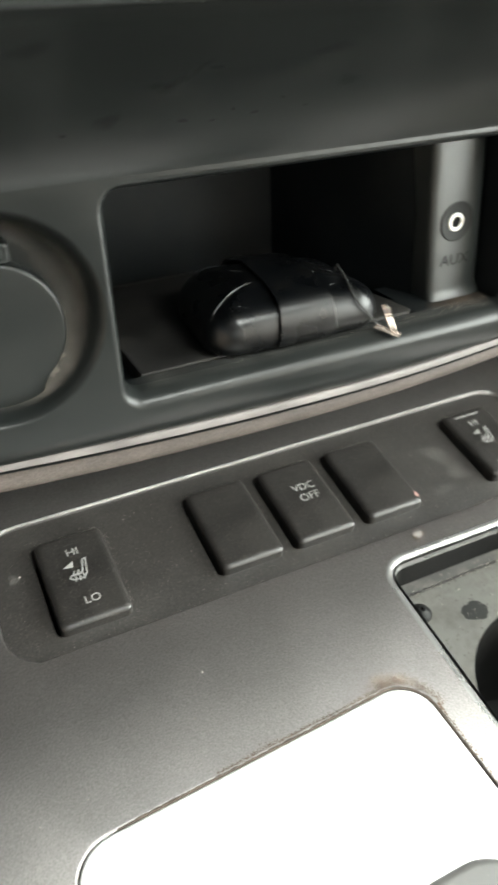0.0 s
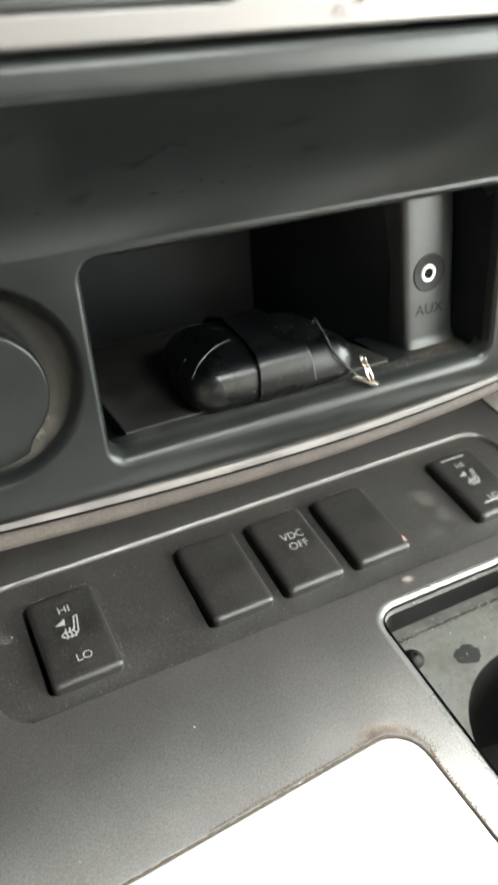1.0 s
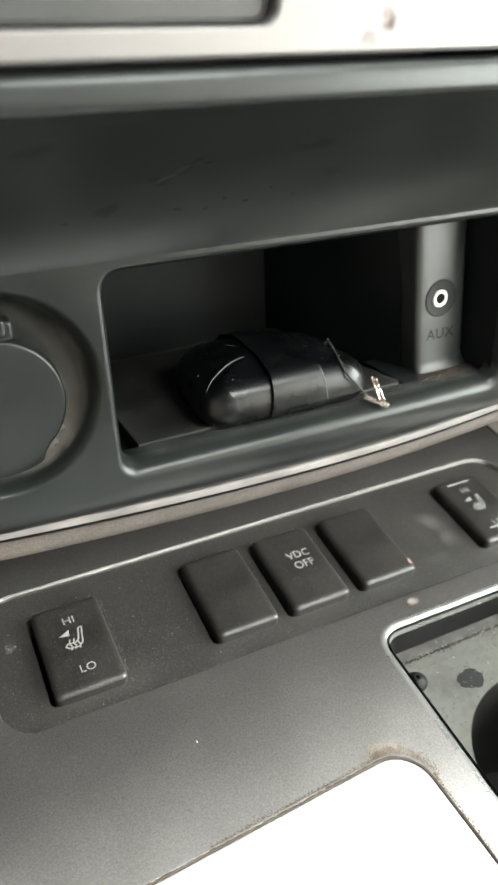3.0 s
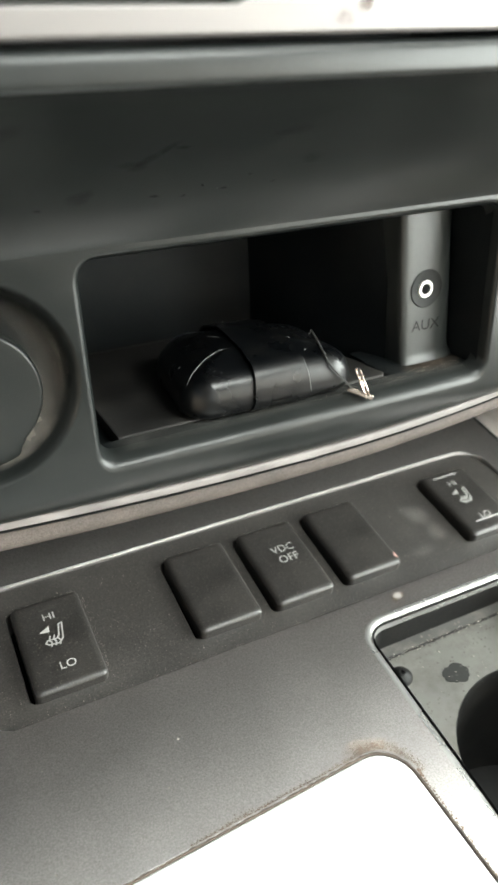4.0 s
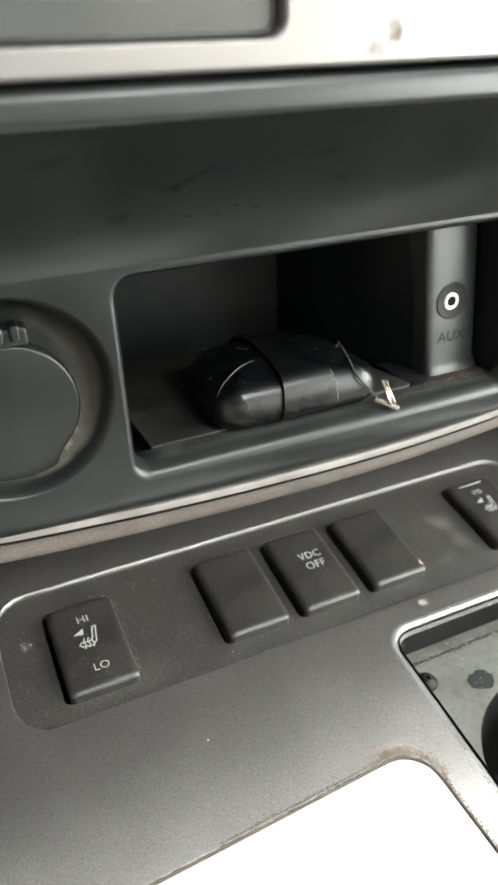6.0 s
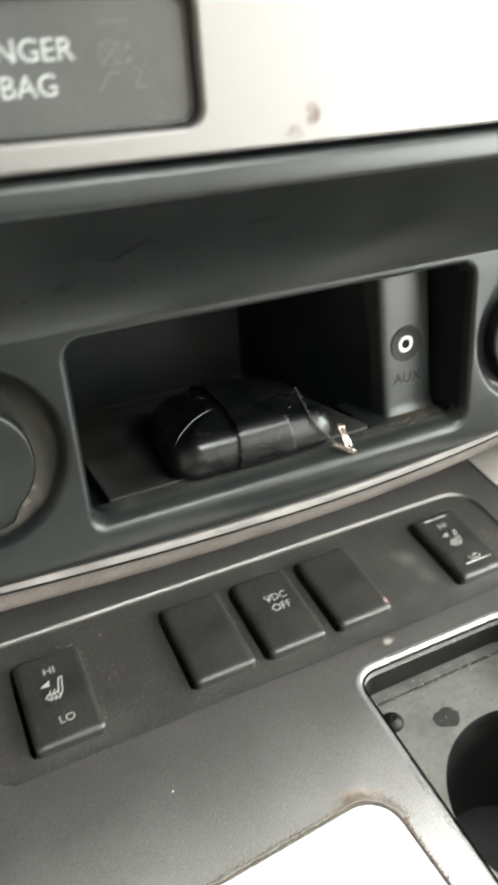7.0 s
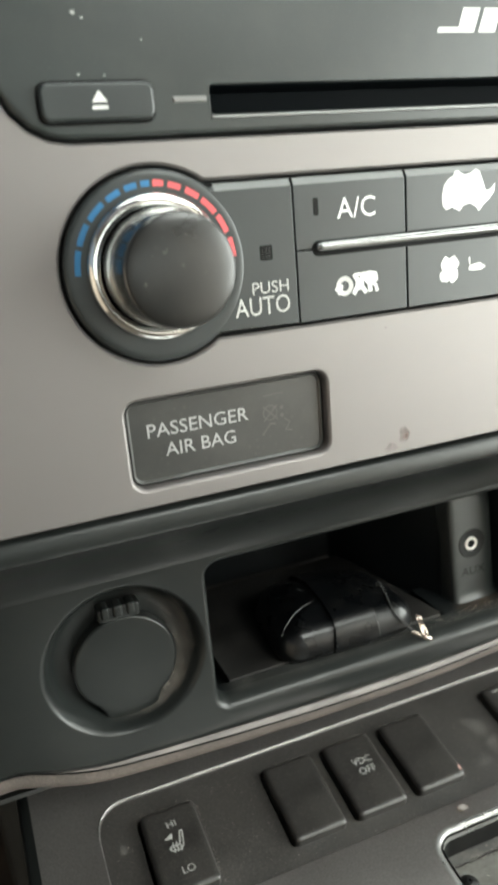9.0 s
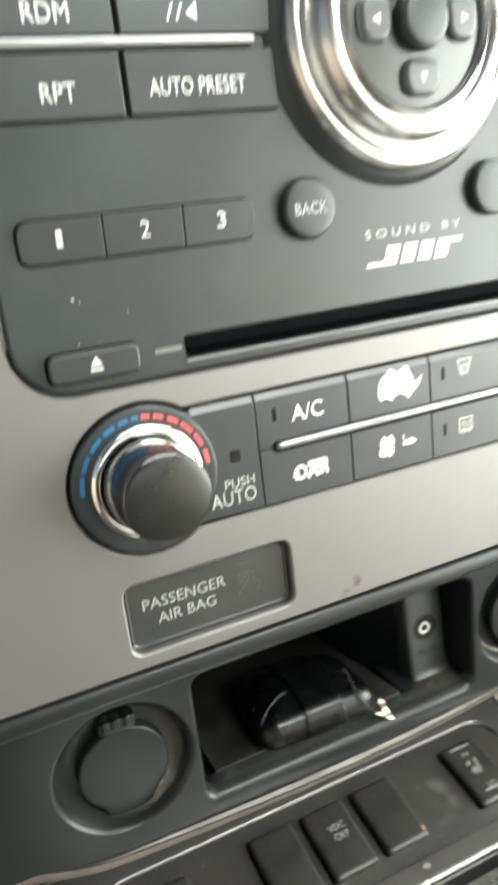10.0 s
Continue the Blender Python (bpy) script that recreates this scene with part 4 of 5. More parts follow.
def fob_loops(grow=0.0):
    """Rounded pillow case: steep front, flat top; outlines with their heights."""
    base = []
    for cu, cv, r, a0 in ((11.2, 9.55, 1.25, 0), (7.75, 9.75, 1.35, 90), (7.17, 7.38, 1.02, 180), (11.50, 7.36, 1.0, 270)):
        base += [(cu + r * math.cos(radians(a0 + 11.25 * k)), cv + r * math.sin(radians(a0 + 11.25 * k))) for k in range(9)]
    out = []
    for d, z in ((0.36, -11.29), (0.18, -11.20), (0.06, -11.06), (0.0, -10.85), (0.02, -10.55), (0.07, -10.30), (0.15, -10.10), (0.27, -9.94), (0.43, -9.82), (0.62, -9.735), (0.85, -9.69)):
        out.append((inset(base, d - grow), z + grow * (1.0 if z > -10.6 else 0.0)))
    return out


def fob_taper(bm):
    """The case thins towards its ends."""
    for v in bm.verts:
        f = (v.co.z + 11.29) / 1.7
        hump = max(0.0, min(1.0, (v.co.y - 8.0) / 1.6)) * max(0.0, 1 - ((v.co.x - 9.0) / 2.2) ** 2)
        v.co.z += f * 0.16 * hump * hump * (3 - 2 * hump)
        v.co.z -= f * (0.34 * max(0.0, (v.co.x - 10.5) / 2.0) ** 1.5 + 0.22 * max(0.0, (7.6 - v.co.x) / 1.5) ** 1.5)


def fob_top(bm, loops):
    """Skin with a slightly domed lid."""
    last = loft(bm, loops)
    q, z = loops[-1]
    for f, dz in ((0.85, 0.07), (0.6, 0.17), (0.3, 0.23)):
        now = ring(bm, [(9.3 + (u - 9.3) * f, 8.5 + (v - 8.5) * f) for u, v in q], z + dz)
        bridge(bm, last, now)
        last = now
    bm.faces.new(last)


bm = bmesh.new()
fob_top(bm, fob_loops())
bm.faces.new(ring(bm, fob_loops()[0][0], -11.289))
fob_taper(bm)
case_skin = BVHTree.FromBMesh(bm)


def on_case(x, y, lift=0.01):
    """Point on top of the key case."""
    hit = case_skin.ray_cast(Vector((x, y, -5.0)), Vector((0, 0, -1)))[0]
    return (x, y, hit.z + lift) if hit else (x, y, -10.0)


part("case", bm, fob_gloss, fob, smooth=60)
bm = bmesh.new()
fob_top(bm, fob_loops(0.10))
for x_, s_ in ((8.38, -1), (10.46, 1)):
    bmesh.ops.bisect_plane(bm, geom=bm.verts[:] + bm.edges[:] + bm.faces[:], plane_co=(x_, 0, -11.0), plane_no=(s_, 0, 0.10), clear_outer=True)
open_edges = [e for e in bm.edges if e.is_boundary and min(v.co.z for v in e.verts) > -11.28]
got = bmesh.ops.extrude_edge_only(bm, edges=open_edges)
for v in got["geom"]:
    if isinstance(v, bmesh.types.BMVert):
        v.co += (Vector((9.4, 8.2, -10.6)) - v.co).normalized() * 0.09
fob_taper(bm)
part("strap", bm, fob_gloss, fob, "black band round the case", smooth=50)
bm = bmesh.new()
tube(bm, [(11.44, 8.12, -9.66), (11.51, 8.02, -9.50), (11.46, 7.7, -9.60), (11.38, 7.25, -9.73), (11.29, 6.85, -9.86), (11.25, 6.55, -10.02), (11.32, 6.34, -10.25), (11.48, 6.24, -10.45), (11.75, 6.21, -10.76), (12.04, 6.2, -11.08)], lambda f: 0.05 - 0.012 * f, 8)
part("cord", bm, rubber_mat, fob, "thin black cord")
for dx, lean in ((0.0, 0.0), (0.10, 0.03), (0.20, -0.02)):
    bm = bmesh.new()
    tube(bm, [(12.34 + 0.8 * dx + 0.05 * math.cos(a) - 0.10 * math.sin(a), 6.10 + 0.12 * math.cos(a) + 0.22 * math.sin(a) + lean, -10.98 + 0.50 * math.sin(a)) for a in [2 * math.pi * i / 28 for i in range(28)]], 0.026, 7, True)
    part("ring", bm, strap_mat, fob, "bright split ring")
bm = bmesh.new()
tube(bm, [(11.98, 6.30, -11.16), (12.08, 6.22, -11.19), (12.40, 5.98, -11.34), (12.66, 5.80, -11.46)], 0.095, 6)
part("clasp", bm, strap_mat, fob, "small metal clasp")
bm = bmesh.new()
tube(bm, [on_case(*p) for p in ((6.42, 7.12), (6.58, 7.24), (6.75, 7.36), (6.95, 7.50), (7.2, 7.66), (7.5, 7.80), (7.8, 7.90), (8.05, 7.94), (8.2, 7.93))], lambda f: 0.006 + 0.016 * math.sin(math.pi * f), 6)
part("scuff", bm, scuff_ink, fob, "pale scuff mark")
bm = bmesh.new()
edge_ = [(10.48 - 0.1 * (z + 11.0), 6.26 + d, z + 0.11) for d, z in ((0.0, -11.0), (0.02, -10.65), (0.07, -10.40), (0.15, -10.20), (0.27, -10.04), (0.43, -9.92), (0.62, -9.835))]
tube(bm, edge_, lambda f: 0.012 + 0.005 * math.sin(23 * f), 6)
part("band_edge_line", bm, scuff_ink, fob, "pale line along the edge of the band", smooth=60)
bm = bmesh.new()
rs = random.Random(31)
for u, v, l in ((8.2, 9.0, 0.28), (7.1, 9.3, 0.05), (6.62, 8.25, 0.10), (9.3, 8.5, 0.2), (9.9, 9.0, 0.35), (10.5, 7.9, 0.10), (7.7, 7.95, 0.12), (8.0, 8.0, 0.08), (9.5, 7.6, 0.10), (7.3, 6.95, 0.06), (7.5, 6.85, 0.05), (11.3, 8.2, 0.10), (10.8, 7.2, 0.08), (8.9, 7.1, 0.06)):
    tilt_ = rs.uniform(-0.5, 0.4)
    tube(bm, [on_case(u + l * k / 2, v + l * tilt_ * k, 0.012 + (0.06 if 8.3 < u < 10.5 else 0.0)) for k in (-1, 0, 1)], 0.007, 5)
part("scratches", bm, scuff_ink, fob, "small pale scratches")
# ---------------------------------------------------------------- console
console = thing("centre_console", PLAIN, "graphite painted centre console, dusty with brightened edges", "console")
STRIP = rrect(23.1, 5.36, 1.25, 9.65, 6.91)
# tray opening with slanting side, in plan
TRAY = []
for (cx_, cy_, a0, a1) in ((17.2, 2.2, 0, 90), (11.6, 2.25, 90, 182), (11.1, -9.5, 182, 270), (17.2, -9.5, 270, 360)):
    for k in range(7):
        a = radians(a0 + (a1 - a0) * k / 6)
        TRAY.append((cx_ + 0.85 * math.cos(a), cy_ + 0.85 * math.sin(a)))
PLATE = []
for (cx_, cy_, a0, a1) in ((8.0, -2.1, 0, 92), (-0.7, -2.55, 92, 180), (-0.7, -16, 180, 270), (8.35, -16, 270, 358)):
    for k in range(9):
        a = radians(a0 + (a1 - a0) * k / 8)
        PLATE.append((cx_ + 1.15 * math.cos(a), cy_ + 1.15 * math.sin(a)))
KINK = 4.25


def deck_lift(bm):
    """Outlines drawn in plan (x, y, lift) take the height of the console top."""
    for v in bm.verts:
        x, y, w = v.co
        z = strip_z(y) + 0.07 if y > KINK else deck_z(y) + (strip_z(KINK) + 0.07 - deck_z(KINK)) * max(0.0, 1 - (KINK - y) / 1.2)
        v.co = (x, y, z + w)
    return bm


CX0, CX1 = -4.4, 22.7
bm = bmesh.new()
near = [(CX0, -20), (CX1, -20), (CX1, 3.05), (CX1, KINK), (21.0, KINK), (17.2, KINK), (14, KINK), (12.6, KINK), (11.6, KINK), (9, KINK), (6, KINK), (3, KINK), (0, KINK), (-1.5, KINK), (CX0, KINK), (CX0, 3.05)]
rg = flat_with_holes(bm, near, [list(reversed(inset(TRAY, -0.27))), list(reversed(inset(PLATE, -0.07)))], 0.0)
rim(bm, rg[2], [(list(reversed(PLATE)), -0.05), (list(reversed(PLATE)), -0.5)])
far = [(CX0, KINK), (-1.5, KINK), (0, KINK), (3, KINK), (6, KINK), (9, KINK), (11.6, KINK), (12.6, KINK), (14, KINK), (17.2, KINK), (21.0, KINK), (CX1, KINK), (CX1, 8), (CX1, 12.5), (CX0, 12.5), (CX0, 8)]
ST = [(x, max(KINK + 0.01, y)) for x, y in STRIP]
rg2 = flat_with_holes(bm, far, [list(reversed(inset(ST, -0.05)))], 0.0)
rim(bm, rg2[1], [(list(reversed(ST)), -0.05), (list(reversed(ST)), -0.3)])
bmesh.ops.remove_doubles(bm, verts=bm.verts, dist=0.003)
deck_lift(bm)
part("console_top", bm, console_mat, console)
# sides of the console
for x_, s_ in ((CX0, -1), (CX1, 1)):
    ys = [-20, -14, -8, -2, 2, KINK, 8, 12.5]
    cols, bm = [], bmesh.new()
    for y in ys:
        z = strip_z(y) + 0.07 if y >= KINK else deck_z(y)
        cols.append([bm.verts.new((x_ + s_ * o, y, z + d)) for o, d in ((0, 0), (0.25, -0.08), (0.45, -0.3), (0.5, -0.7), (0.8, -14))])
    for a, b in zip(cols, cols[1:]):
        for k in range(4):
            bm.faces.new((a[k], b[k], b[k + 1], a[k + 1]))
    part("console_side", bm, fascia_mat, console, smooth=60)
# rolled edge of the tray, its highlight put into a paler paint
bm = bmesh.new()
loft(bm, [(inset(TRAY, -0.29), -0.012), (inset(TRAY, -0.24), 0.004), (inset(TRAY, -0.18), 0.002), (inset(TRAY, -0.11), -0.016), (inset(TRAY, -0.05), -0.048), (inset(TRAY, 0.0), -0.10), (inset(TRAY, 0.045), -0.18), (inset(TRAY, 0.07), -0.35)])
deck_lift(bm)
part("tray_edge", bm, edge_glint_mat, console, "edge of the cup tray with its highlight in the paint", smooth=60)
# far edge of the switch strip, its highlight drawn as a pale tube
bm = bmesh.new()
n0 = [p for p in inset(STRIP, -0.02) if p[1] > 8.3]
n0.sort(key=lambda p: -p[0])
tube(bm, [(x, y, strip_z(y) + 0.09) for x, y in n0], 0.030, 8)
part("strip_edge", bm, material("strip_edge_glint", (0.20, 0.195, 0.19), 0.42, 0.6, 0.15, 60), console, "pale tube painting the highlight on the switch recess edge")

# switch strip
strip = thing("switch_strip", PLAIN, "dark grey plastic strip that holds the console switches", "switch panel")
SW = [(0.98, 6.67, 2.36, 3.72), (6.66, 6.84, 2.36, 3.72), (9.64, 6.84, 2.36, 3.72), (12.66, 6.86, 2.36, 3.72), (18.50, 6.82, 2.30, 3.72)]
bm = bmesh.new()
cuts = [[(cx_ + u, cy_ + v) for u, v in rrect(w_ + 0.20, (h_ - 0.02) * math.cos(STRIP_A), 0.22, -0.075, 0.055, 3)] for cx_, cy_, w_, h_ in SW]
rg = flat_with_holes(bm, inset(STRIP, 0.02), [list(reversed(c)) for c in cuts], -0.06)
for r_, c_ in zip(rg[1:], cuts):
    rim(bm, r_, [(list(reversed(inset(c_, 0.02))), -0.10), (list(reversed(inset(c_, 0.02))), -0.9)])
for v in bm.verts:
    v.co = (v.co.x, v.co.y, strip_z(v.co.y) + v.co.z)
part("strip_plate", bm, strip_mat, strip)
bm = bmesh.new()
bm.faces.new([bm.verts.new((x, y, strip_z(y) - 0.85)) for x, y in STRIP])
part("strip_floor", bm, black_mat, strip)


def switch(i, tag):
    cx_, cy_, w_, h_ = SW[i]
    t = thing("console_switch", on_strip(cx_, cy_), tag, "switch", "switches in the console strip")
    bm = bmesh.new()
    base = rrect(w_, h_, 0.20, 0, 0, 4)
    tilt = lambda v: 0.17 - 0.025 * v
    loops = []
    for d, w in ((0.0, -0.42), (0.0, 0.0), (0.015, 0.06), (0.06, 0.12), (0.13, 0.155), (0.24, 0.17), (0.5, 0.165), (0.95, 0.155)):
        loops.append((rrect(w_ - 2 * d, h_ - 2 * d, max(0.07, 0.20 - d * 0.4), 0, 0, 4), w))
    last = None
    for loop, w in loops:
        now = [bm.verts.new((u, v, w + (tilt(v) if w > -0.4 else 0))) for u, v in loop]
        if last:
            bridge(bm, last, now)
        last = now
    bm.faces.new(last)
    part("rocker", bm, switch_mat, t, smooth=60)
    bm = slab(rrect(w_ - 0.06, h_ - 0.06, 0.18, 0, 0, 4), -0.8, -0.04, 0.03, 2)
    part("housing", bm, black_mat, t)
    return t


def top_w(v):
    return 0.177 + 0.17 - 0.025 * v


def tilted_text(t, txt, u0, u1, v0, v1, mat):
    ob = lettering(txt, u0, u1, v0, v1, 0.0, mat, t)
    for v in ob.data.vertices:
        v.co.z = 0.01 * top_w(v.co.y * 100)
    return ob


def seat_symbol(t):
    bm = bmesh.new()
    lines = [[(0.30, 0.95), (0.16, 0.20), (-0.02, 0.02), (-0.42, 0.06), (-0.52, 0.16), (-0.44, 0.28), (-0.10, 0.26), (0.04, 0.38), (0.16, 0.92), (0.30, 0.95)]]
    for k in range(3):
        x = -0.34 + 0.17 * k
        lines.append([(x, -0.04), (x + 0.05, 0.12), (x - 0.02, 0.28), (x + 0.05, 0.46)])
    for ln in lines:
        stroke(bm, [(0.06 + u * 0.84, v * 0.84 - 0.17) for u, v in ln], 0.05, 0)
    blot(bm, [[(-0.50, 0.44), (-0.12, 0.64), (-0.16, 0.38)]], 0.0)
    for k, v in enumerate(bm.verts):
        v.co.z = top_w(v.co.y) + 0.0004 * (k // 4 % 8)
    part("symbol", bm, grey_ink, t, "heated seat symbol")
    tilted_text(t, "HI", -0.22, 0.16, 0.90, 1.18, grey_ink)
    tilted_text(t, "LO", -0.18, 0.34, -1.18, -0.88, grey_ink)


s0 = switch(0, "black heated seat rocker switch, pale symbol")
seat_symbol(s0)
for v_, u0_, u1_ in ((1.36, -0.28, 0.30), (-1.38, -0.34, 0.36)):
    part("line", stroke(bmesh.new(), [(u0_, v_), (u1_, v_)], 0.03, top_w(v_) + 0.002), faint_ink, s0, "faint marking line")
switch(1, "blank black plastic switch cover, dusty")
s2 = switch(2, "black VDC OFF switch with pale lettering")
tilted_text(s2, "VDC", -0.26, 0.66, 0.36, 0.70, grey_ink)
tilted_text(s2, "OFF", -0.18, 0.62, -0.16, 0.19, grey_ink)
s3 = switch(3, "blank black plastic switch cover, chipped corner")
bm = bmesh.new()
blot(bm, [ragged(1.07, -1.50, 0.05, 0.14, 5, 24, 0.3)], 0.375)
part("chip", bm, material("pink_chip", (0.42, 0.26, 0.23), 0.7, vary=0.3, scale=300), s3, "pink chipped corner")
s4 = switch(4, "black heated seat rocker switch beside the passenger")
seat_symbol(s4)
part("line", stroke(bmesh.new(), [(-0.62, 1.52), (0.55, 1.52)], 0.05, top_w(1.52) + 0.002), white_ink, s4, "white marking line")
part("line", stroke(bmesh.new(), [(-0.55, -1.25), (0.75, -1.25)], 0.05, top_w(-1.25) + 0.002), white_ink, s4, "white marking line")

# shifter plate
plate = thing("shifter_plate", on_deck(0, 0), "bright silver shifter surround plate set in the console", "shifter plate")
c_ = math.cos(DECK_A)
bm = slab([(x, y / c_) for x, y in inset(PLATE, 0.05)], -0.4, 0.03, 0.08, 4)
part("plate_body", bm, plate_mat, plate)
gate = thing("shifter_gate", on_deck(0, 0), "grey plastic shifter gate standing on the silver plate", "shifter gate")
bm = slab([(x, y / c_) for x, y in rrect(4.6, 8.0, 1.5, 6.2, -9.85, 8)], 0.0, 0.35, 0.25, 4)
part("gate_body", bm, material("gate_plastic", (0.085, 0.083, 0.08), 0.45, 0.0, 0.1, 30, 0.05, 1500, DUST, 0.1, 40), gate)

# ---------------------------------------------------------------- cup tray
tray = thing("cup_tray", on_deck(0, 0, -1.45), "stained grey plastic cup tray sunk in the console", "cup holder")
bm = bmesh.new()
floor_loop = [(x, y / c_) for x, y in inset(TRAY, 0.10)]
HOLE = circle(3.55, 14.75, -3.05, 56)
rg = flat_with_holes(bm, inset(floor_loop, 0.42), [list(reversed(HOLE))], 0.0)
part("tray_floor", bm, tray_mat, tray, smooth=50)
bm = bmesh.new()
loft(bm, [(inset(floor_loop, 0.55), -0.05), (inset(floor_loop, 0.50), 0.03), (inset(floor_loop, 0.44), 0.07), (inset(floor_loop, 0.02), 0.10)])
part("tray_ledge", bm, ledge_mat, tray, "dusty narrow ledge round the tray floor", smooth=50)
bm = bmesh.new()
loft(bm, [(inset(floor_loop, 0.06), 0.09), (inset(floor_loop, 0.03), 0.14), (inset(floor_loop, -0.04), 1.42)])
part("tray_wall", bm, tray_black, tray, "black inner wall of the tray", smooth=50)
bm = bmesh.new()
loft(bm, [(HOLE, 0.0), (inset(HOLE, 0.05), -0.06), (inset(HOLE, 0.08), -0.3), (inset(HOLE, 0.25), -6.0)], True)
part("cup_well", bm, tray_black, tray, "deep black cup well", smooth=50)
bm = lathe([(0.40, 0.0), (0.39, 0.10), (0.30, 0.18), (0.16, 0.26), (0.13, 0.30), (0.07, 0.30), (0.06, 0.2), (0, 0.2)], 24)
for v in bm.verts:
    v.co.x += 11.62
    v.co.y += 1.70
part("stud", bm, tray_black, tray, "small black rubber stud", smooth=50)
bm = bmesh.new()
blot(bm, [ragged(13.5, 1.0, 0.52, 0.40, 77, 60, 0.09)], 0.012)
part("rubber_dot", bm, material("speckled_rubber", (0.014, 0.014, 0.013), 0.7, 0.0, 0.3, 90, 0.2, 900, (0.3, 0.28, 0.25), 0.14, 200, broad_dirt=0.1, spec=0.25), tray, "round black rubber spot")
bm = bmesh.new()
rs = random.Random(5)
for k in range(420):
    u = rs.uniform(11.0, 18)
    v = 2.50 + rs.gauss(0, 0.022) - (0.03 if k % 5 == 0 else 0)
    blot(bm, [ragged(u, v, rs.uniform(0.02, 0.06), rs.uniform(0.012, 0.035), k, 8, 0.4)], 0.075 + 0.0002 * (k % 60))
part("grime", bm, material("black_grime", (0.012, 0.010, 0.009), 0.9, 0.0, 0.4, 200), tray, "dark grime along the tray floor")
bm = bmesh.new()
for k in range(110):
    on_edge = k < 85
    u, v = (rs.uniform(11.0, 18), 2.48 + rs.gauss(0, 0.05)) if on_edge else (rs.uniform(11.4, 16), rs.uniform(-0.2, 2.3))
    r = rs.uniform(0.006, 0.022)
    blot(bm, [ragged(u, v, r, r * rs.uniform(0.5, 1), k, 7, 0.4)], (0.09 if on_edge else 0.012) + 0.0002 * (k % 40))
part("crumbs", bm, dust_mat, tray, "pale crumbs on the tray floor")

# ---------------------------------------------------------------- grime and dust on the console
grime = tagged(new("grime"), "brown grime round the shifter plate on the console", "dirt", kind="stuff")
grime.matrix_world = on_deck(0, 0)
bm = bmesh.new()
rs = random.Random(9)
for k in range(1500):
    a = rs.random()
    if a < 0.52:
        u = rs.uniform(2.4, 8.6)
        v = -0.95 - 0.0517 * (8.0 - u) + 0.04 + abs(rs.gauss(0, 0.035 + 0.03 * max(0, (u - 6.5)) + 0.05 * max(0.0, 1 - abs(u - 4.0) / 0.5)))
    elif a < 0.85:
        b = rs.uniform(0.0, 1.75)
        r = 1.24 + abs(rs.gauss(0, 0.13))
        u, v = 8.0 + r * math.cos(b), -2.1 + r * math.sin(b)
    else:
        u = 9.17 + abs(rs.gauss(0, 0.035))
        v = -2 - 5.5 * rs.random() ** 1.5
        u += 0.026 * (-2 - v)
    s = rs.uniform(0.006, 0.020) * (1.0 if a < 0.85 else 1.5)
    blot(bm, [ragged(u, v / c_, s, s * rs.uniform(0.5, 1.2), k, 8, 0.4)], 0.085 + 0.0002 * (k % 40))
part("grains", bm, rust_mat, grime)
# dark dirt packed into the gap round the plate
bm = bmesh.new()
gap = [(9.485, -14.0), (9.35, -9.0), (9.24, -5.0)] + [(x, y) for x, y in inset(PLATE, 0.01)[:9]] + [(5.0, -1.13), (2.0, -1.27), (-0.6, -1.41)]
line = []
for (x0, y0), (x1, y1) in zip(gap, gap[1:]):
    n = max(1, int(math.hypot(x1 - x0, y1 - y0) / 0.09))
    line += [(x0 + (x1 - x0) * k / n, (y0 + (y1 - y0) * k / n) / c_, 0.0) for k in range(n)]
rs = random.Random(17)
wide = [rs.uniform(0.035, 0.065) for _ in line]
tube(bm, line, lambda f: wide[int(f * (len(line) - 1))], 6)
part("packed_dirt", bm, crack_mat, grime, "dark packed dirt")

bm = bmesh.new()
rows, vals = [], []
for k in range(41):
    f = k / 40
    b = radians(122 - 112 * f)
    swell = 0.42 * (0.35 + math.sin(math.pi * min(1, f * 1.2)) ** 0.8) * (1 + 0.12 * math.sin(9 * f))
    ends = min(1.0, 5 * f, 5 * (1 - f))
    rows.append([(8.0 + (1.21 + swell * g) * math.cos(b), (-2.1 + (1.21 + swell * g) * math.sin(b)) / c_, 0.076) for g in (0, 0.3, 0.55, 0.8, 1.0)])
    vals.append([ends * g for g in (1.0, 1.0, 0.9, 0.5, 0.0)])
dusty_sheet(bm, rows, vals)
part("film", bm, plate_film, grime)

bm = bmesh.new()
rows, vals = [], []
for k in range(49):
    f = k / 48
    a = radians(-112 + 195 * f)
    heap = math.exp(-((f - 0.29) / 0.13) ** 2)
    ends = min(1.0, 6 * f, 4 * (1 - f)) * (0.24 + 0.85 * heap + 0.10 * math.sin(13 * f))
    rows.append([(-0.10 + r * math.cos(a), y, -8.45 + r * math.sin(a)) for r, y in ((1.88, 7.07), (2.25, 7.03), (2.42, 6.90), (2.58, 6.68), (2.72, 6.24))])
    vals.append([ends * g for g in (0.7, 1.0, 1.0, 0.85, 0.0)])
dusty_sheet(bm, rows, vals)
rows, vals = [], []
for k in range(31):
    f = k / 30
    a = radians(188 + 110 * f)
    thick = min(1.0, 4 * f, 4 * (1 - f)) * (0.8 + 0.2 * math.sin(11 * f))
    rows.append([(20.9 + r * math.cos(a), y, -8.45 + r * math.sin(a)) for r, y in ((2.05, 7.10), (2.30, 7.03), (2.50, 6.82), (2.64, 6.52), (2.74, 6.2))])
    vals.append([thick * g for g in (0.7, 1.0, 1.0, 0.9, 0.0)])
dusty_sheet(bm, rows, vals)
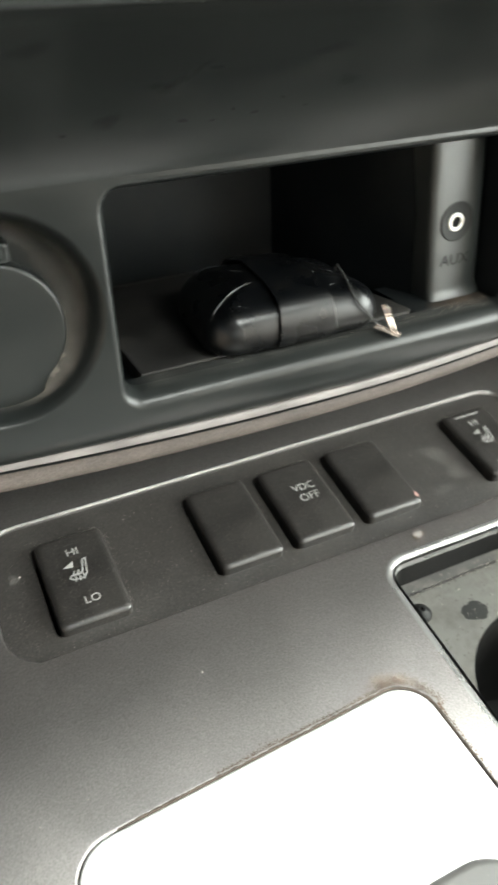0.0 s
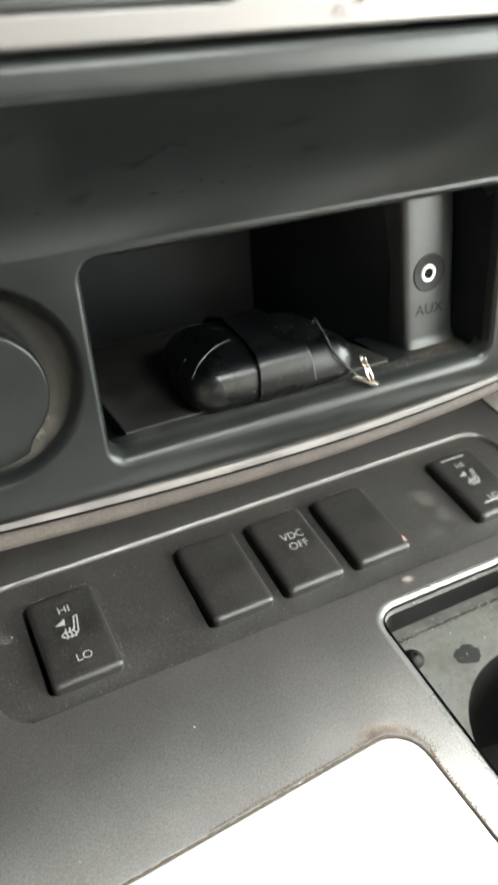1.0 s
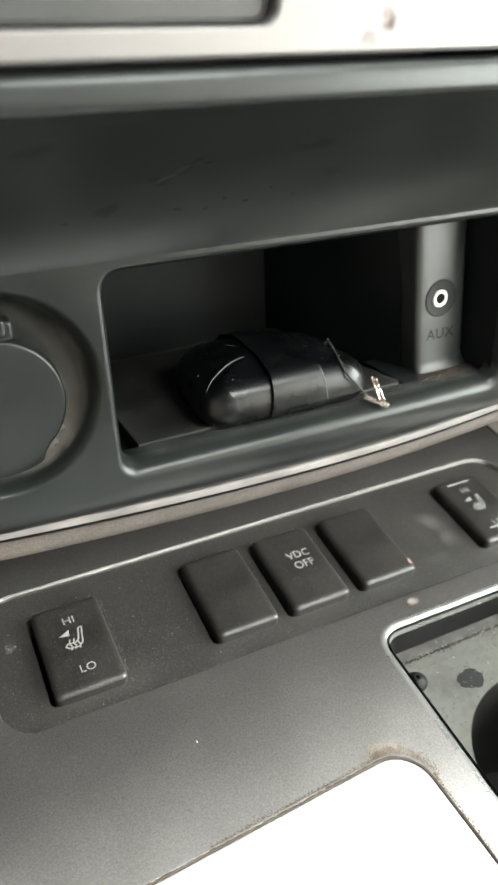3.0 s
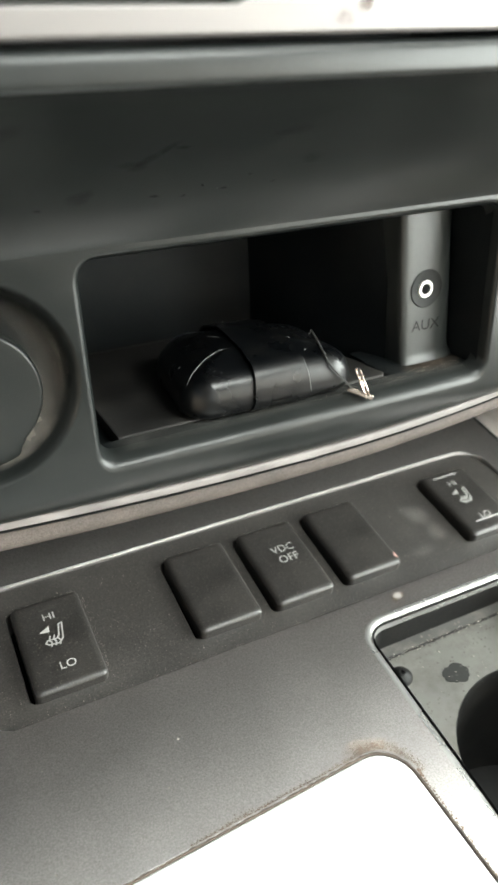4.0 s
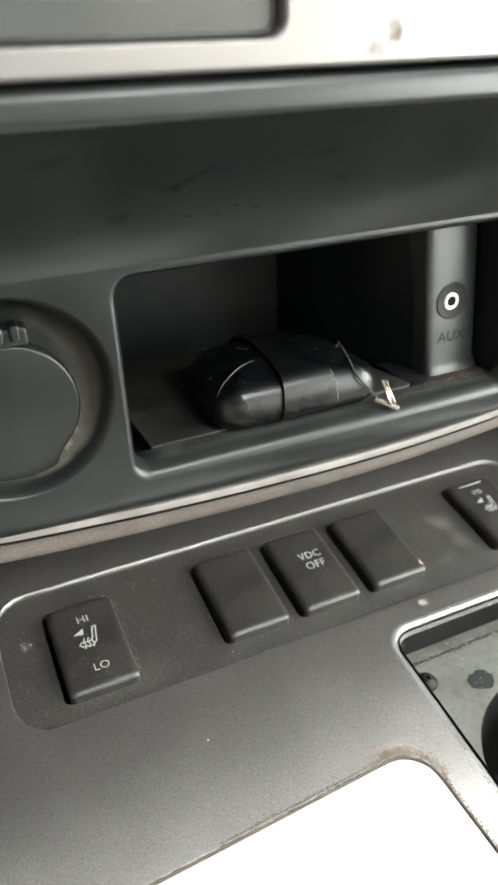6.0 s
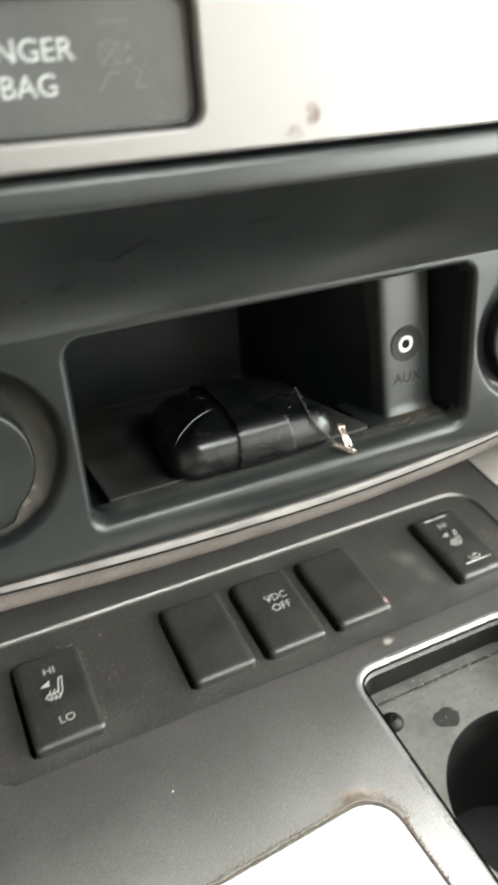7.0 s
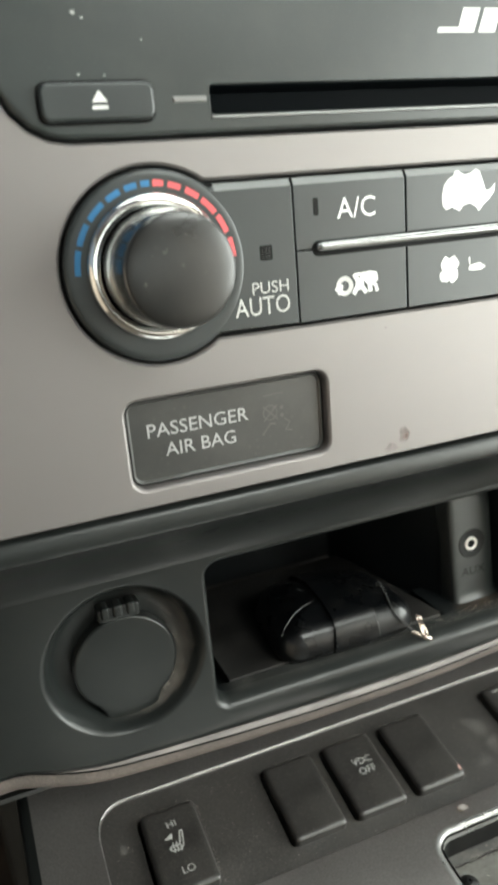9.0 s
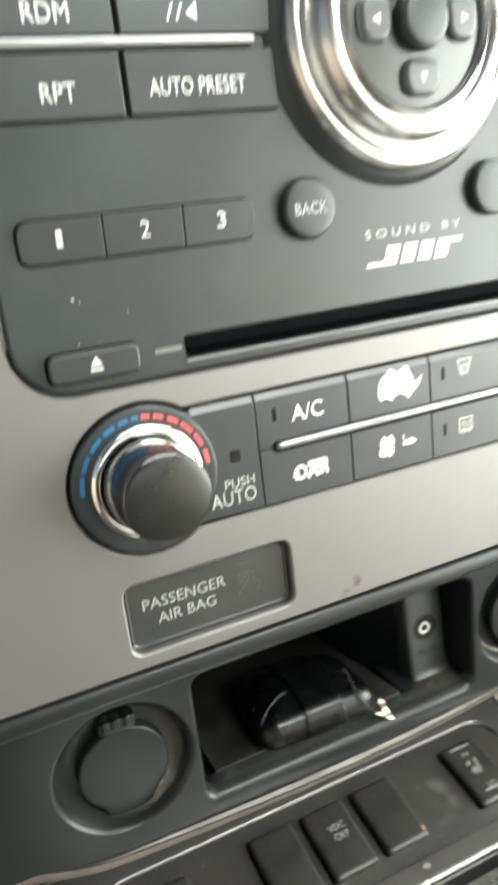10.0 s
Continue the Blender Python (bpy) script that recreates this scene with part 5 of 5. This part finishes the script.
ring_dust = tagged(new("socket_dust"), "grey-tan dust in the grooves round the socket caps", "dust", kind="stuff")
ring_dust.matrix_world = PLAIN
part("film", bm, groove_film, ring_dust)
bm = bmesh.new()
rows, vals = [], []
for g in (0.02, 0.35, 0.6, 0.8, 1.0):
    rows.append([(16.2 + 1.4 * g * math.cos(a) * (1 + 0.1 * math.sin(3 * a)), 7.1 + 0.62 * g * math.sin(a), ZF + 0.006) for a in [2 * math.pi * k / 30 for k in range(31)]])
    vals.append([0.6 * (1 - g ** 2)] * 31)
dusty_sheet(bm, rows, vals)
corner_dust = tagged(new("pocket_dust"), "brown dust at the foot of the socket column", "dust", kind="stuff")
corner_dust.matrix_world = PLAIN
part("film", bm, film_mat, corner_dust)

bm = bmesh.new()
rows, vals = [], []
for k in range(49):
    x = X0 + 0.3 + (X1 - X0 - 0.4) * k / 48
    lay = (0.55 + 0.1 * math.sin(0.9 * x) * math.sin(2.3 * x + 1)) * min(1.0, k / 3, (48 - k) / 3)
    rows.append([(x, y, z) for y, z in ((6.20, -11.455), (6.32, -11.385), (6.55, -11.374), (6.8, ZF + 0.007), (6.99, ZF + 0.007))])
    vals.append([0.0, lay * 0.6, lay, lay, lay * 0.8])
dusty_sheet(bm, rows, vals)
ledge_dust = tagged(new("ledge_dust"), "grey dust along the front ledge of the pocket", "dust", kind="stuff")
ledge_dust.matrix_world = PLAIN
part("film", bm, ledge_film, ledge_dust)
bm = bmesh.new()
rs = random.Random(53)
for k in range(260):
    x = 17.3 - abs(rs.gauss(0, 3.2))
    if x < X0 + 0.4:
        continue
    y = rs.uniform(6.34, 7.0)
    r = rs.uniform(0.005, 0.016)
    z = (-11.385 + 0.05 * (y - 6.32) if y < 6.55 else -11.368) + 0.0003 * (k % 15)
    bm.faces.new([bm.verts.new((x + r * math.cos(1.257 * i + k), y + r * math.sin(1.257 * i + k), z)) for i in range(5)])
part("grains", bm, dust_mat, ledge_dust)
strip_dust = tagged(new("strip_dust"), "grey dust smudges and lines on the switch strip", "dust", kind="stuff")
strip_dust.matrix_world = PLAIN
bm = bmesh.new()
for x, y, ru, rv, most, turn in ((16.1, 7.2, 0.75, 0.55, 0.75, -0.7), (16.35, 6.1, 0.6, 0.5, 0.6, 0.4), (15.3, 5.5, 0.45, 0.3, 0.4, 0.2), (-1.1, 7.55, 0.22, 0.28, 0.8, 0.0)):
    patch(bm, lambda p, q: (x + p, y + q, strip_z(y + q) - 0.052), ru, rv, most, turn=turn)
part("film", bm, grey_film, strip_dust)
bm = bmesh.new()
rs = random.Random(41)
for k in range(650):
    kind_ = rs.random()
    if kind_ < 0.2:
        x, y, z0 = rs.uniform(-1.2, 20.5), 4.27 + rs.gauss(0, 0.02), 0.085
    else:
        q = SW[rs.randrange(5)]
        if rs.random() < 0.6:
            x, y = q[0] + q[2] / 2 + 0.10 + rs.gauss(0.02, 0.03), q[1] + rs.uniform(-1.8, 1.8)
        else:
            x, y = q[0] + rs.uniform(-1.1, 1.1), q[1] + 1.98 + abs(rs.gauss(0, 0.03))
        z0 = -0.05
    r = rs.uniform(0.006, 0.017)
    z = strip_z(y) + z0 + 0.0003 * (k % 20)
    bm.faces.new([bm.verts.new((x + r * math.cos(1.257 * i + k), y + r * 0.8 * math.sin(1.257 * i + k), z + 0.247 * r * 0.8 * math.sin(1.257 * i + k))) for i in range(5)])
part("grains", bm, fine_dust, strip_dust)
smears = tagged(new("fascia_smears"), "faint dark smears and scratches on the fascia scoop", "stain", kind="stuff")
smears.matrix_world = PLAIN


def scoop_at(x, y):
    """Point just proud of the scooped part of the fascia."""
    for (y0, z0), (y1, z1) in zip(SCOOP[4:], SCOOP[5:]):
        if y0 <= y <= y1:
            z = z0 + (z1 - z0) * (y - y0) / (y1 - y0)
            n = Vector((0, z1 - z0, -(y1 - y0))).normalized()
            return (x, y + n.y * 0.012, z + n.z * 0.012)
    return (x, y, SCOOP[-1][1])


bm = bmesh.new()
for x, y, ru, rv, most, turn in ((4.75, 3.5, 0.70, 0.16, 0.62, -0.85), (4.3, 3.9, 0.42, 0.22, 0.45, 0.25), (5.3, 3.3, 0.24, 0.08, 0.5, 0.1), (3.2, 4.8, 0.40, 0.22, 0.40, -0.3), (5.1, 4.98, 0.16, 0.05, 0.8, 0.1), (5.9, 5.05, 0.10, 0.04, 0.8, -0.2), (6.35, 4.8, 0.08, 0.04, 0.8, 0.5), (7.0, 4.95, 0.14, 0.04, 0.7, 0.0), (7.6, 4.6, 0.09, 0.05, 0.6, 0.4), (2.2, 5.05, 0.12, 0.05, 0.7, 0.2), (8.4, 4.9, 0.10, 0.04, 0.6, -0.1), (1.2, 2.1, 0.55, 0.34, 0.22, -0.6), (9.2, 4.2, 0.40, 0.22, 0.22, 0.3), (8.0, 2.9, 0.6, 0.3, 0.2, -0.2)):
    patch(bm, lambda p, q: scoop_at(x + p, y + q), ru, rv, most, turn=turn)
part("film", bm, smear_film, smears)
bm = bmesh.new()
rs = random.Random(61)
for k in range(34):
    x, y = rs.uniform(-4, 20), rs.uniform(1.0, 5.5)
    c = Vector(scoop_at(x, y))
    r = rs.uniform(0.006, 0.02)
    bm.faces.new([bm.verts.new(c + Vector((r * math.cos(1.257 * i), 0.8 * r * math.sin(1.257 * i), -0.6 * r * math.sin(1.257 * i) - 0.006))) for i in range(5)])
part("specks", bm, scuff_ink, smears)

dust = tagged(new("dust"), "pale dust specks scattered over console and switches", "dust", kind="stuff")
dust.matrix_world = PLAIN
bm = bmesh.new()
rs = random.Random(21)


def speck(x, y, s, lift=0.0):
    z = (strip_z(y) - 0.05 if y > KINK else deck_z(y) + 0.08 * max(0.0, 1 - (KINK - y) / 1.2)) + lift
    c = Vector((x, y, z))
    top = bm.verts.new(c + Vector((0, 0, s * 0.6)))
    a0 = rs.random() * 6.28
    base = [bm.verts.new(c + Vector((s * rs.uniform(0.6, 1.3) * math.cos(a0 + 1.257 * i), s * rs.uniform(0.6, 1.3) * math.sin(a0 + 1.257 * i), -0.004))) for i in range(5)]
    for i in range(5):
        bm.faces.new((base[i], base[(i + 1) % 5], top))


for k in range(1500):
    x, y = rs.uniform(-3.5, 21), rs.uniform(-1.0, 9.0)
    if any(abs(x - q[0]) < q[2] / 2 + 0.1 and abs(y - q[1]) < q[3] / 2 + 0.1 for q in SW):
        continue
    if x > 10.4 and y < 3.3:
        continue
    if y < -0.7:
        continue
    speck(x, y, abs(rs.gauss(0.0, 0.0085)) + 0.0045)
for x, y, s in ((6.18, 1.55, 0.05), (9.86, 0.33, 0.05), (-0.9, 7.6, 0.07), (3.3, 1.9, 0.07), (2.5, 0.6, 0.06), (3.2, 2.6, 0.03), (10.2, 2.2, 0.03), (1.0, 1.2, 0.04), (-0.6, 2.6, 0.05), (5.0, 3.4, 0.03), (7.4, 1.2, 0.03), (8.4, 2.9, 0.03)):
    speck(x, y, s * 0.62)
part("specks", bm, fine_dust, dust)
spot = tagged(new("paint_spot"), "pale round worn spot on the console", "stain")
spot.matrix_world = on_deck(0, 0)
part("spot", blot(bmesh.new(), [ragged(12.73, 3.80 / c_, 0.175, 0.145, 6, 26, 0.08)], 0.095), pale_spot, spot)
part("halo", patch(bmesh.new(), lambda p, q: (12.70 + p, 3.80 / c_ + q, 0.091), 0.34, 0.28, 0.6), film_mat, spot, "faint brown ring round the spot")

# ---------------------------------------------------------------- the cabin round it
def box(name, x0, x1, y0, y1, z0, z1, mat, label, category, kind="structure", r=0.01):
    bm = bmesh.new()
    bmesh.ops.create_cube(bm, size=1.0)
    for v in bm.verts:
        v.co = ((x0 + x1) / 2 + v.co.x * (x1 - x0), (y0 + y1) / 2 + v.co.y * (y1 - y0), (z0 + z1) / 2 + v.co.z * (z1 - z0))
    bmesh.ops.bevel(bm, geom=bm.edges[:], offset=r, segments=2, profile=0.5, affect="EDGES")
    me = bpy.data.meshes.new(name)
    bm.to_mesh(me)
    bm.free()
    me.materials.append(mat)
    return tagged(new(name, me), label, category, kind=kind)


box("floor", -0.75, 0.96, -2.05, 0.9, 0.22, 0.28, carpet_mat, "brown carpeted cabin floor", "floor")
box("ceiling", -0.75, 0.96, -2.05, -0.78, 1.40, 1.44, cabin_mat, "beige cabin headliner", "ceiling")
# the gap between these ceiling pieces is assumed, made for the roof fill light
box("ceiling_front", -0.75, 0.96, -0.38, -0.22, 1.40, 1.44, cabin_mat, "beige headliner in front of an assumed roof opening", "ceiling")
box("ceiling_left", -0.75, -0.30, -0.78, -0.38, 1.40, 1.44, cabin_mat, "beige headliner beside an assumed roof opening", "ceiling")
box("ceiling_right", 0.50, 0.96, -0.78, -0.38, 1.40, 1.44, cabin_mat, "beige headliner beside an assumed roof opening", "ceiling")
for nm, x0, x1, mt, tag in (("wall_left", -0.75, -0.68, tan_mat, "tan"), ("wall_right", 0.89, 0.96, cabin_mat, "beige")):
    # right wall left open in front for the assumed door light
    spans = ((-2.05, 0.9, ""),) if x0 < 0 else ((-2.05, -1.08, "_rear"), (0.0, 0.9, "_front"))
    for y0, y1, end in spans:
        box(nm + end, x0, x1, y0, y1, 0.28, 0.96, mt, tag + " door trim of the cabin", "door trim")
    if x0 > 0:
        box("sill", x0, x1, -1.08, 0.0, 0.28, 0.50, cabin_mat, "beige sill of an assumed open passenger door", "sill")
    box(nm + "_rail", x0, x1, -2.05, 0.0, 1.32, 1.40, cabin_mat, "beige roof rail over the side windows", "roof rail")
    box(nm + "_pillar", x0, x1, -1.25, -1.08, 0.96, 1.32, cabin_mat, "beige door pillar", "pillar")
box("wall_rear", -0.75, 0.96, -2.12, -2.05, 0.28, 1.0, cabin_mat, "beige rear wall of the cabin", "wall")
box("wall_rear_rail", -0.75, 0.96, -2.12, -2.05, 1.30, 1.44, cabin_mat, "beige rail over the rear window", "roof rail")
box("wall_front", -0.75, 0.96, 0.85, 0.9, 0.28, 1.0, cabin_dark, "dark bulkhead under the windscreen", "wall")
box("dash_top", -0.68, 0.89, 0.06, 0.85, 1.00, 1.06, cabin_dark, "dark dashboard top", "dashboard", r=0.02)
box("dash_left", -0.68, -0.072, 0.02, 0.85, 0.55, 1.0, cabin_dark, "dark driver's side dashboard", "dashboard", r=0.02)
box("dash_right", 0.28, 0.89, 0.02, 0.85, 0.55, 1.0, cabin_dark, "dark passenger's side dashboard", "dashboard", r=0.02)
box("dash_core", -0.072, 0.28, 0.24, 0.85, 0.28, 1.0, cabin_dark, "dark dashboard core behind the pocket", "dashboard")
box("tunnel_side", 0.236, 0.36, 0.02, 0.30, 0.28, 0.60, material("pale_padding", (0.70, 0.63, 0.585), 0.6, 0.0, 0.12, 20, 0.3, 500), "pale beige padded side of the centre tunnel", "trim", r=0.02)
# Unseen seat, added and lightened to reflect light into fascia and key case.
box("seat_cushion", 0.28, 0.87, -1.02, -0.34, 0.30, 0.65, seat_mat, "unseen tan vinyl passenger seat cushion, added to bounce light", "seat", r=0.05)
box("seat_back", 0.28, 0.87, -1.20, -1.02, 0.45, 1.22, seat_mat, "unseen tan vinyl passenger seat back, added to bounce light", "seat", r=0.05)
